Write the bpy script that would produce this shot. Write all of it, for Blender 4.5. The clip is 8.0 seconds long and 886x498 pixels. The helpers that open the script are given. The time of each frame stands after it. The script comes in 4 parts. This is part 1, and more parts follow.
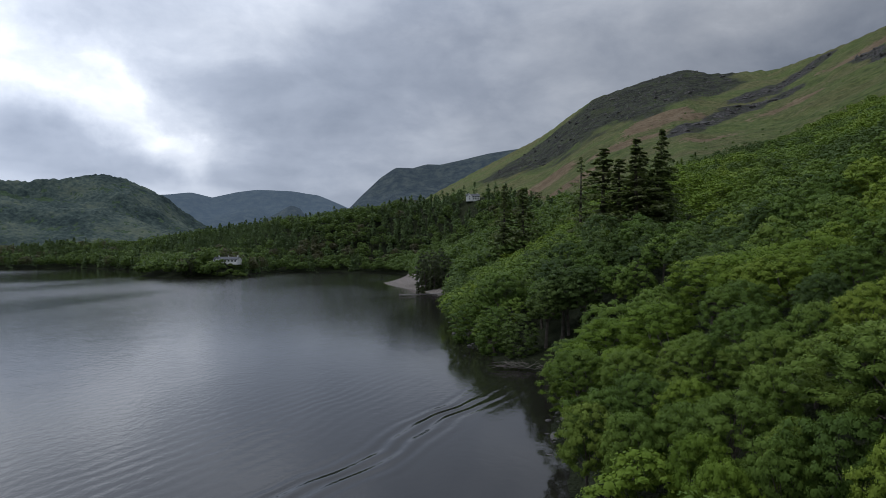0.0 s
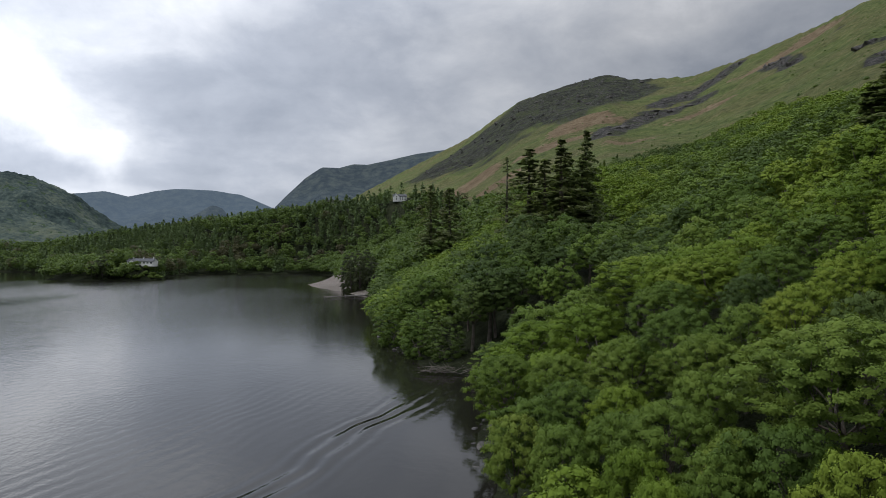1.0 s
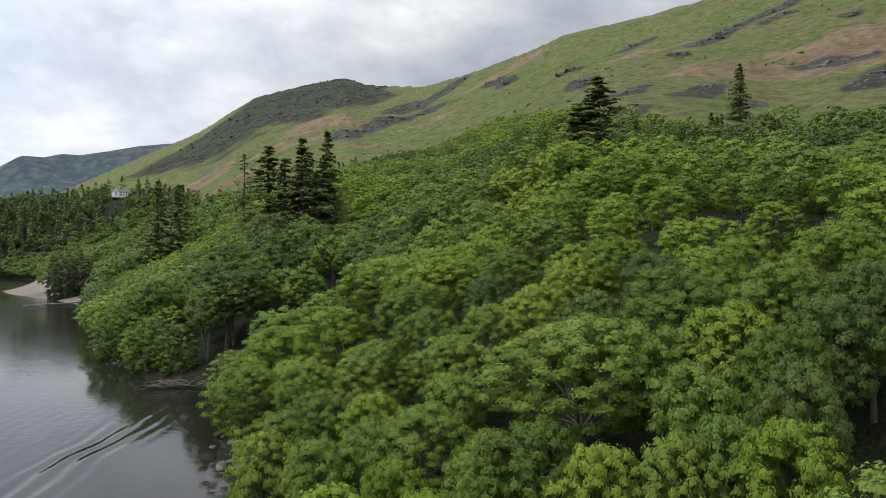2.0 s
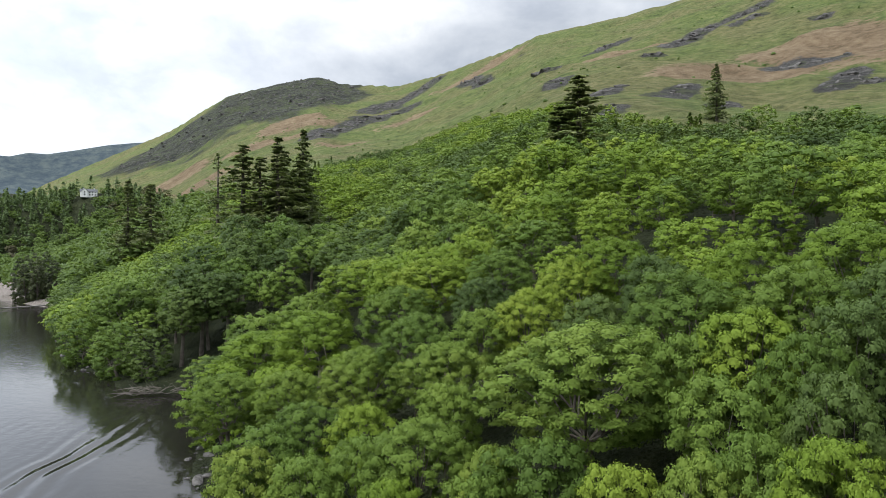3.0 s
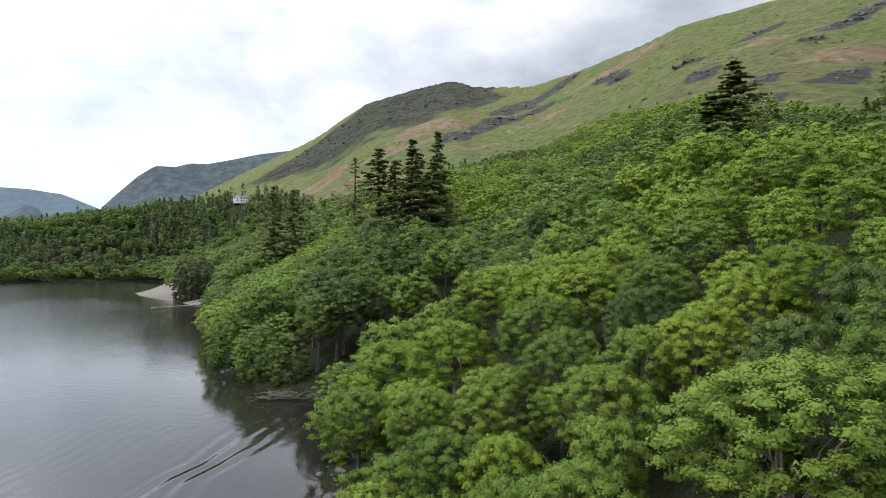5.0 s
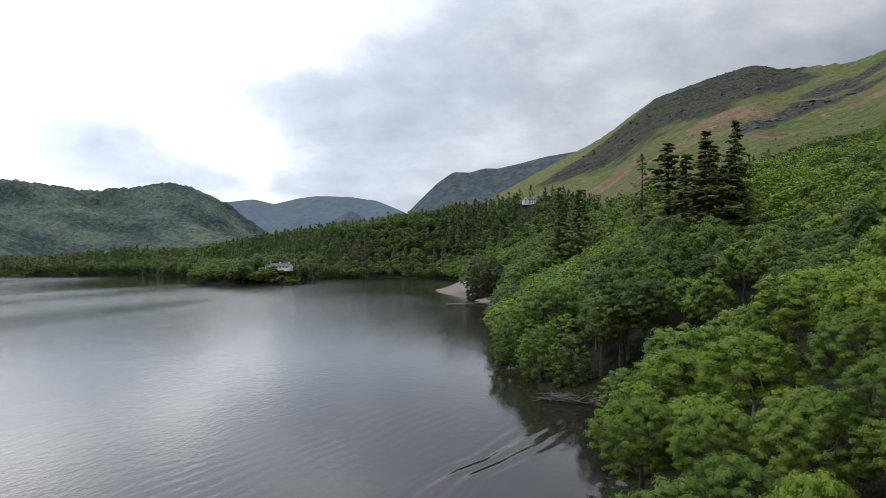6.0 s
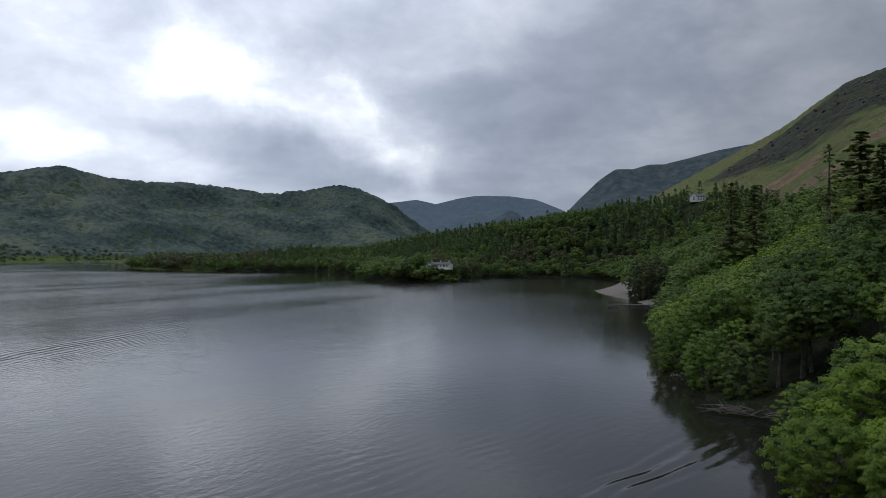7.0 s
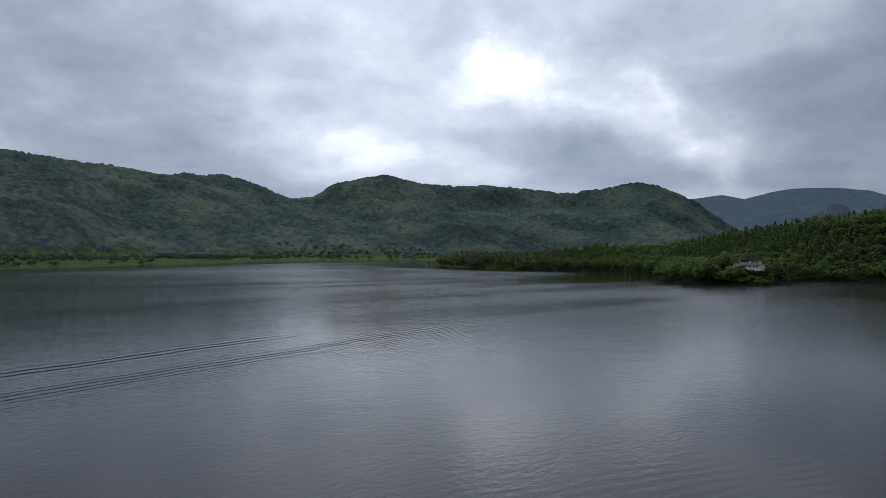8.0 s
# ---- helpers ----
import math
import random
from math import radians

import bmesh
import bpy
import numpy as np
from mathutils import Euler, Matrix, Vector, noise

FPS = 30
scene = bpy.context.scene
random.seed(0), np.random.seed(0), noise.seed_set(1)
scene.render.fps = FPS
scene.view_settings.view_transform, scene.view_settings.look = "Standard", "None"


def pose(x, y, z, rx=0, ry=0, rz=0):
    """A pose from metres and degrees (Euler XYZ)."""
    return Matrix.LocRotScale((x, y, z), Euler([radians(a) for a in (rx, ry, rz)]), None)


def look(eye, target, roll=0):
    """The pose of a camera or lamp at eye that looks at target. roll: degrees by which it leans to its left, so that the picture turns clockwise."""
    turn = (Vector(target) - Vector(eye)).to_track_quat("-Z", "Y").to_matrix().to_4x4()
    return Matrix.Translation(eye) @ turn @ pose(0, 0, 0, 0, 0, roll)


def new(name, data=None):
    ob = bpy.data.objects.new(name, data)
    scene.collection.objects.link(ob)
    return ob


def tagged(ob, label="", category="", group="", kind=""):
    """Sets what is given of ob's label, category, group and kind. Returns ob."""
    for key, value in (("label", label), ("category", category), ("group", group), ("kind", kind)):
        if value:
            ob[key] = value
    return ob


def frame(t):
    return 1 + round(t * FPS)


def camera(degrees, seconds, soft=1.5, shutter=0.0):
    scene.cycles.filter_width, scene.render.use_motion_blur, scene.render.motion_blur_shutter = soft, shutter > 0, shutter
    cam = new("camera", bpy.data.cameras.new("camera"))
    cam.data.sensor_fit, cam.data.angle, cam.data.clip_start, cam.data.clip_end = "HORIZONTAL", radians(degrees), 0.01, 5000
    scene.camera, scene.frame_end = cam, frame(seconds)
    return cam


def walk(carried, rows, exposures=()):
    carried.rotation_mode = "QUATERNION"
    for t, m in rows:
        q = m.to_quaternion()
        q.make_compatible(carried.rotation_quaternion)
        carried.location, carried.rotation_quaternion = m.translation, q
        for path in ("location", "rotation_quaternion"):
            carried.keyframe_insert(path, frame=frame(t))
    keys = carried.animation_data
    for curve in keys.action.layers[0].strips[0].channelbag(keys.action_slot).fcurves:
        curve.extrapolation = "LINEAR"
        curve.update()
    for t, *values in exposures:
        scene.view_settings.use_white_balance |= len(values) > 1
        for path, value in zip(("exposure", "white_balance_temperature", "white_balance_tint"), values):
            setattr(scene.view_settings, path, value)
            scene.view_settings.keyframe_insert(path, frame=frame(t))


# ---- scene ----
# Camera and its flight ---------------------------------------------------
cam = camera(64.75, 8.0, soft=0.6)
FLIGHT = [
    (0.0, 0.00, 0.00, 18.00, 0.40, -0.42, 0.68), (0.5, 0.53, 2.19, 18.03, 0.46, -0.20, -1.70),
    (1.0, 0.61, 3.82, 18.08, 0.48, -0.24, -5.26), (1.5, 0.50, 5.18, 18.15, 0.55, -0.30, -15.86),
    (2.0, 0.38, 6.45, 18.23, 0.60, -0.08, -26.56), (2.2, 0.35, 6.96, 18.26, 0.60, 0.06, -28.42),
    (2.75, 0.45, 8.40, 18.37, 0.59, 0.10, -28.62), (3.3, 0.65, 9.94, 18.49, 0.58, 0.12, -28.60),
    (3.5, 0.79, 10.50, 18.53, 0.59, 0.15, -28.60), (4.0, 1.23, 11.92, 18.63, 0.63, 0.22, -28.57),
    (4.2, 1.43, 12.48, 18.66, 0.64, 0.24, -28.45), (4.75, 2.00, 13.90, 18.75, 0.71, 0.16, -22.50),
    (5.3, 2.61, 15.23, 18.83, 0.78, 0.06, -11.42), (5.5, 2.79, 15.65, 18.85, 0.77, 0.03, -6.59),
    (6.0, 3.17, 16.54, 18.90, 0.74, -0.17, 5.49), (6.5, 3.38, 17.23, 18.94, 0.66, -0.42, 13.26),
    (7.0, 3.39, 17.80, 18.99, 0.59, -0.50, 18.49), (7.3, 3.30, 18.14, 19.04, 0.48, -0.56, 25.55),
    (7.5, 3.21, 18.38, 19.07, 0.43, -0.60, 30.36), (7.8, 3.03, 18.82, 19.14, 0.37, -0.62, 37.26),
    (8.0, 2.89, 19.18, 19.20, 0.26, -0.66, 42.40)]
walk(cam, [(t, pose(x, y, z, 90 + pitch, roll, yaw)) for t, x, y, z, pitch, roll, yaw in FLIGHT],
     exposures=((0.0, -1.0, 5950, 12), (0.5, -0.93, 6000, 12), (1.0, -0.62, 6330, 12), (1.5, -0.3, 6420, 11), (2.0, 0.16, 6520, 10), (3.5, 0.52, 6350, 10),
                (4.2, 0.52, 6350, 10), (5.5, 0.24, 6400, 11), (6.0, -0.22, 6350, 11), (6.5, -0.93, 6030, 12), (7.0, -1.18, 5950, 12), (7.5, -1.33, 5880, 12), (8.0, -1.38, 5850, 12)))

# World: heavy broken cloud, brighter round the hidden sun -------------------
SUN_AZ, SUN_EL = -105.0, 56.0      # degrees clockwise from straight ahead (+y), and above the horizon


def direction(az, el):
    az, el = radians(az), radians(el)
    return Vector((math.sin(az) * math.cos(el), math.cos(az) * math.cos(el), math.sin(el)))


class Net:
    """Short hand for node trees."""

    def __init__(self, tree):
        self.tree = tree
        tree.nodes.clear()

    def node(self, kind, inputs=None, operation=None, clamp=False):
        n = self.tree.nodes.new("ShaderNode" + kind)
        if operation:
            n.operation = operation
        if clamp:
            n.use_clamp = True
        for key, value in (inputs or {}).items():
            self.plug(n.inputs[key], value)
        return n

    def plug(self, socket, value):
        if isinstance(value, bpy.types.NodeSocket):
            self.tree.links.new(value, socket)
        elif isinstance(value, bpy.types.Node):
            self.tree.links.new(value.outputs[0], socket)
        else:
            socket.default_value = value

    def math(self, op, a, b=0.0, c=0.0, clamp=False):
        n = self.node("Math", {0: a, 1: b, 2: c}, operation=op, clamp=clamp)
        return n.outputs[0]

    def vec(self, op, a, b=(0, 0, 0), scale=None):
        n = self.node("VectorMath", {0: a, 1: b}, operation=op)
        if scale is not None:
            self.plug(n.inputs["Scale"], scale)
        return n.outputs["Value"] if op in ("DOT_PRODUCT", "LENGTH", "DISTANCE") else n.outputs[0]

    def noise(self, vector, scale, detail=4.0, rough=0.55, distort=0.0):
        return self.node("TexNoise", {"Vector": vector, "Scale": scale, "Detail": detail, "Roughness": rough, "Distortion": distort}).outputs["Fac"]

    def ramp(self, fac, stops, mode="LINEAR"):
        n = self.node("ValToRGB", {0: fac})
        n.color_ramp.interpolation = mode
        while len(n.color_ramp.elements) < len(stops):
            n.color_ramp.elements.new(0.5)
        for e, (p, c) in zip(n.color_ramp.elements, stops):
            e.position = p
            e.color = (*c, 1) if isinstance(c, tuple) else (c, c, c, 1)
        return n.outputs[0]

    def mix(self, fac, a, b, mode="MIX"):
        n = self.node("Mix")
        n.data_type, n.blend_type = "RGBA", mode
        for s, v in ((n.inputs[0], fac), (n.inputs[6], a), (n.inputs[7], b)):
            if isinstance(v, tuple) and len(v) == 3:
                v = (*v, 1)
            self.plug(s, v)
        return n.outputs[2]


world = bpy.data.worlds.new("overcast_sky")
world.use_nodes = True
scene.world = world
W = Net(world.node_tree)
sky = W.node("TexSky")
sky.sky_type, sky.sun_disc, sky.sun_elevation, sky.sun_rotation = "NISHITA", False, radians(SUN_EL), radians(SUN_AZ)
way = W.node("TexCoord").outputs["Generated"]
parts = W.node("SeparateXYZ", {0: way})
level = W.math("ADD", W.math("MAXIMUM", parts.outputs[2], 0.0), 0.16)
deck = W.node("CombineXYZ", {0: W.math("DIVIDE", parts.outputs[0], level), 1: W.math("DIVIDE", parts.outputs[1], level), 2: 0.0}).outputs[0]
swirl = W.vec("SUBTRACT", W.node("TexNoise", {"Vector": way, "Scale": 6.5, "Detail": 7.0, "Roughness": 0.6}).outputs["Color"], (0.5, 0.5, 0.5))
deck = W.vec("ADD", deck, W.vec("SCALE", swirl, scale=0.42))
big = W.noise(W.vec("ADD", deck, (3.7, 8.2, 0.0)), 0.55, 5.0, 0.50)
fine = W.noise(W.vec("ADD", W.vec("MULTIPLY", way, (1.0, 1.0, 1.9)), (7.10, 4.285, 2.52)), 6.5, 7.0, 0.56, 0.2)
cover = W.math("ADD", W.math("MULTIPLY", big, 0.66), W.math("MULTIPLY", fine, 0.34))
bent = W.vec("ADD", W.vec("NORMALIZE", way), W.vec("SCALE", swirl, scale=0.13))


def towards(az, el, power):
    return W.math("POWER", W.math("MAXIMUM", W.vec("DOT_PRODUCT", W.vec("NORMALIZE", bent), tuple(direction(az, el))), 0.0), power)


rift = 0.0
for rift_az, rift_el, tight in ((-39.0, 15.2, 900.0), (-35.5, 13.8, 900.0), (-31.0, 13.4, 700.0), (-27.5, 12.4, 900.0), (-26.0, 10.4, 1500.0), (-23.6, 8.4, 2200.0), (-20.6, 7.2, 2200.0)):
    rift = W.math("ADD", rift, towards(rift_az, rift_el, tight))
bank = W.math("ADD", towards(-31.5, 8.6, 420.0), W.math("ADD", towards(-11.0, 8.5, 260.0), W.math("ADD", towards(-66.0, 11.0, 90.0), towards(-4.0, 17.0, 60.0))))
glow_low = W.math("MULTIPLY", towards(-19.0, 5.0, 160.0), 0.07)
thin = W.math("ADD", W.math("ADD", cover, glow_low), W.math("ADD", W.math("MULTIPLY", W.math("MINIMUM", rift, 1.0), 0.135), W.math("MULTIPLY", W.math("MINIMUM", bank, 1.0), -0.07)))
shade = W.ramp(thin, [(0.34, (0.37, 0.41, 0.475)), (0.44, (0.50, 0.54, 0.605)), (0.52, (0.68, 0.715, 0.765)), (0.58, (0.84, 0.865, 0.895)), (0.64, (1.10, 1.115, 1.13)), (0.72, (1.62, 1.62, 1.62))])
broad = towards(-46.0, 18.0, 3.2)
veil = W.math("ADD", 0.76, W.math("MULTIPLY", broad, 1.8))
overhead = W.math("ADD", 0.98, W.math("MULTIPLY", W.math("MAXIMUM", W.math("SUBTRACT", parts.outputs[2], 0.30), 0.0), 2.6))
cloud = W.vec("SCALE", W.vec("SCALE", shade, scale=veil), scale=overhead)
clear = W.vec("SCALE", sky.outputs[0], scale=0.10)
W.node("OutputWorld", {0: W.node("Background", {"Color": W.mix(0.94, clear, cloud), "Strength": 1.0})})

sun = new("sun", bpy.data.lights.new("sun", "SUN"))
sun.data.energy, sun.data.angle, sun.data.color = 1.5, radians(22), (1.0, 0.97, 0.92)
sun.matrix_world = look(direction(SUN_AZ, SUN_EL) * 100, (0, 0, 0))


# Small mesh helpers ------------------------------------------------------------
def mesh_from(name, verts, faces, materials, smooth=False, attributes=None, normals=None):
    """A mesh from arrays: verts (n, 3) and faces (m, 3 or 4)."""
    verts, faces = np.asarray(verts, dtype=np.float32), np.asarray(faces, dtype=np.int32)
    me = bpy.data.meshes.new(name)
    k = faces.shape[1]
    me.vertices.add(len(verts))
    me.vertices.foreach_set("co", verts.ravel())
    me.loops.add(faces.size)
    me.loops.foreach_set("vertex_index", faces.ravel())
    me.polygons.add(len(faces))
    me.polygons.foreach_set("loop_start", np.arange(0, faces.size, k, dtype=np.int32))
    me.polygons.foreach_set("use_smooth", np.full(len(faces), smooth))
    for m in materials if isinstance(materials, (list, tuple)) else [materials]:
        me.materials.append(m)
    for key, values in (attributes or {}).items():
        me.attributes.new(key, "FLOAT", "POINT").data.foreach_set("value", np.asarray(values, dtype=np.float32))
    me.update(calc_edges=True)
    me.validate()
    if normals is not None:
        me.normals_split_custom_set_from_vertices(np.asarray(normals, dtype=np.float32))
    return me


def part(name, bm, material, parent=None, label=""):
    """Links a bmesh as one mesh object, under a thing or a part."""
    me = bpy.data.meshes.new(name)
    bm.to_mesh(me)
    bm.free()
    me.materials.append(material)
    ob = new(name, me)
    ob.parent = parent
    return tagged(ob, label)


def box(bm, size, at=(0, 0, 0), turn=0.0, bevel=0.0):
    """A block of that size whose middle is at that point."""
    got = bmesh.ops.create_cube(bm, size=1.0)["verts"]
    bmesh.ops.transform(bm, matrix=Matrix.Translation(at) @ Matrix.Rotation(turn, 4, "Z") @ Matrix.Diagonal((*size, 1)), verts=got)
    if bevel:
        edges = list({e for v in got for e in v.link_edges})
        bmesh.ops.bevel(bm, geom=edges, offset=bevel, segments=1, affect="EDGES")
    return got


def rod(bm, a, b, ra, rb, sides=7):
    """A tapered round bar from a to b."""
    a, b = Vector(a), Vector(b)
    d = b - a
    m = Matrix.Translation((a + b) / 2) @ d.to_track_quat("Z", "Y").to_matrix().to_4x4()
    bmesh.ops.create_cone(bm, cap_ends=True, segments=sides, radius1=ra, radius2=rb, depth=d.length, matrix=m)


# Value noise on arrays -------------------------------------------------------------
def hashed(ix, iy, seed):
    n = (ix.astype(np.int64) * 374761393 + iy.astype(np.int64) * 668265263 + seed * 974711) & 0x7FFFFFFF
    n = ((n ^ (n >> 13)) * 1274126177) & 0x7FFFFFFF
    return ((n ^ (n >> 16)) & 0xFFFF) / 65535.0


def value_noise(x, y, seed=0):
    ix, iy = np.floor(x), np.floor(y)
    fx, fy = x - ix, y - iy
    fx, fy = fx * fx * (3 - 2 * fx), fy * fy * (3 - 2 * fy)
    a, b = hashed(ix, iy, seed), hashed(ix + 1, iy, seed)
    c, d = hashed(ix, iy + 1, seed), hashed(ix + 1, iy + 1, seed)
    return (a + (b - a) * fx) * (1 - fy) + (c + (d - c) * fx) * fy


def fbm(x, y, scale, octaves=4, seed=0):
    """Sum of noises, about -1 to 1."""
    out, amp, total = 0.0, 1.0, 0.0
    for o in range(octaves):
        out = out + amp * (2 * value_noise(x / scale + 13.7 * o, y / scale - 7.1 * o, seed + o) - 1)
        total += amp
        scale, amp = scale * 0.5, amp * 0.5
    return out / total


def smooth_step(lo, hi, v):
    t = np.clip((v - lo) / (hi - lo), 0, 1)
    return t * t * (3 - 2 * t)


# The plan of lake and hills -------------------------------------------------------
WEST_SHORE = [(-30, -400), (-4, -150), (4, -40), (7, 0), (9, 40), (10, 67), (12, 80), (16, 92), (17, 103), (13, 109), (9, 113), (6, 127),
              (1, 150), (0, 186), (-1, 230), (0, 262), (-2, 300), (-9, 314), (-15, 340), (-24, 362), (-35, 395), (-42, 428), (-38, 450), (-22, 480),
              (-25, 560), (-60, 660), (-121, 650), (-165, 620), (-158, 540), (-150, 508), (-165, 490), (-190, 482), (-226, 500), (-245, 560)]
HEAD_SHORE = [(-300, 680), (-400, 740), (-450, 686), (-560, 690), (-660, 740), (-755, 838), (-790, 900), (-760, 1000), (-900, 1100), (-1100, 1180), (-1160, 1090), (-1060, 790),
              (-930, 560), (-800, 350), (-690, 200), (-640, 40), (-600, -200), (-520, -500), (-300, -620)]
LAKE = WEST_SHORE + HEAD_SHORE


def polar(az, r):
    return (r * math.sin(radians(az)), r * math.cos(radians(az)))


def ridge(points):
    """Crest points (bearing, range, elevation angle from 18.5 m) as rows of x, y, z."""
    return [(*polar(az, r), 18.5 + r * math.tan(radians(el))) for az, r, el in points]


FELL = ridge([(-2.5, 2350, 4.43), (-1, 2300, 5.19), (1.5, 2200, 6.52), (5.3, 2000, 8.46), (7.3, 1900, 9.53), (9.4, 1800, 11.01), (11.4, 1700, 12.31),
              (14.4, 1620, 13.24), (18.4, 1550, 14.15), (20.2, 1500, 13.69), (24.8, 1400, 13.65), (27.5, 1300, 14.32), (31.7, 1200, 15.67),
              (36.3, 1100, 17.36), (40.8, 1080, 17.95), (47.7, 1040, 19.07), (55, 1050, 20.13), (70, 1100, 19.13), (95, 1250, 17.13), (130, 1400, 12.13)])
KNOLL_WOOD = [(*polar(az, r), z) for az, r, z in [(-36, 900, 2), (-33, 900, 8), (-29.5, 900, 18), (-24, 900, 24), (-19, 900, 34), (-14.5, 900, 45),
              (-9, 880, 53), (-5.5, 850, 61), (-1.8, 820, 69), (2, 790, 74), (6, 780, 80)]]
EAST = ridge([(-130, 1500, 8), (-100, 1500, 9), (-85, 1750, 8.0), (-74.9, 1800, 6.9), (-72.8, 1820, 6.7), (-71.4, 1850, 6.4), (-69.1, 1880, 6.1), (-67.6, 1900, 6.15), (-65.8, 1930, 5.8), (-64.4, 1950, 5.3),
              (-61.0, 2000, 4.9), (-57.8, 2100, 4.4), (-54.9, 2250, 4.0), (-52.7, 2350, 4.1), (-50.7, 2350, 5.55), (-46.8, 2400, 6.15), (-43.6, 2500, 5.5), (-40.8, 2540, 5.3),
              (-38.0, 2600, 5.42), (-35.0, 2620, 5.1), (-32.3, 2650, 4.8), (-29.9, 2650, 5.1), (-26.6, 2680, 5.72), (-25.2, 2680, 5.4),
              (-23.8, 2690, 4.8), (-22.6, 2700, 4.25), (-20.6, 2700, 2.8), (-19.6, 2700, 1.9), (-17, 2700, 0.4)])
EAST_BACK = ridge([(-68.0, 2500, 4.8), (-65.5, 2500, 5.4), (-63.8, 2500, 5.58), (-62.0, 2500, 5.88), (-60.8, 2500, 5.78), (-59.7, 2500, 5.9), (-57.1, 2500, 5.22), (-54.9, 2500, 4.25), (-53.5, 2500, 3.4)])
SLAB = ridge([(-9.0, 3400, 2.2), (-8.2, 3400, 3.68), (-7.3, 3380, 4.74), (-5.8, 3350, 6.2), (-4.6, 3350, 7.02), (-0.9, 3400, 7.42), (2.8, 3400, 8.25), (6, 3400, 8.68), (9, 3500, 9.2), (14, 3600, 9)])
FAR = ridge([(-60, 4400, 4), (-40, 4400, 4.3), (-26, 4400, 4.0), (-22, 4400, 4.36), (-20.6, 4400, 4.55), (-19.0, 4400, 4.25), (-17.2, 4400, 4.75), (-15.8, 4400, 5.0), (-13, 4400, 4.95), (-10.9, 4400, 4.68), (-9.1, 4400, 3.94),
             (-7, 4400, 3.0), (0, 4400, 2.5), (10, 4400, 2.5)])
CRAG = ridge([(-15.6, 3600, 2.4), (-14.4, 3600, 3.05), (-13.7, 3600, 3.55), (-12.9, 3600, 3.9), (-12.3, 3600, 3.65), (-11.6, 3600, 2.9), (-10.6, 3600, 2.2)])


FELL_AZ = [math.degrees(math.atan2(p[0], p[1])) for p in FELL]
FELL_R = [math.hypot(p[0], p[1]) for p in FELL]


def nearest(x, y, line, soft=0.0):
    """Distance to a polyline, and its height at the nearest point (blended over some metres)."""
    best, high = np.full(x.shape, 1e9), np.zeros(x.shape)
    total, share = 1e-30, 0.0
    for p, q in zip(line[:-1], line[1:]):
        dx, dy = q[0] - p[0], q[1] - p[1]
        t = np.clip(((x - p[0]) * dx + (y - p[1]) * dy) / (dx * dx + dy * dy), 0, 1)
        d = np.hypot(x - p[0] - t * dx, y - p[1] - t * dy)
        if len(p) > 2:
            high = np.where(d < best, p[2] + t * (q[2] - p[2]), high)
            if soft:
                w = np.exp(-np.minimum(d, 3000.0) / soft)
                total, share = total + w, share + w * (p[2] + t * (q[2] - p[2]))
        best = np.minimum(best, d)
    return best, np.where(best < 1500, share / total, high) if soft else high


def shore_distance(x, y):
    """Metres inland from the water's edge; negative on the lake."""
    d, _ = nearest(x, y, LAKE + LAKE[:1])
    inside = np.zeros(x.shape, dtype=bool)
    for (ax, ay), (bx, by) in zip(LAKE, LAKE[1:] + LAKE[:1]):
        if ay != by:
            cross = (ay > y) != (by > y)
            inside ^= cross & (x < (bx - ax) * (y - ay) / (by - ay) + ax)
    return np.where(inside, -d, d)


SHORE_AZ = np.arange(-10.0, 140.0, 1.0)
SHORE_R = []
for bearing in SHORE_AZ:
    out_r = np.arange(2.0, 900.0, 3.0)
    on_land = shore_distance(out_r * math.sin(radians(bearing)), out_r * math.cos(radians(bearing))) > 0
    SHORE_R.append(float(out_r[np.argmax(on_land)]))
SHORE_R = np.convolve(np.pad(SHORE_R, 3, mode="edge"), np.ones(7) / 7, mode="valid")


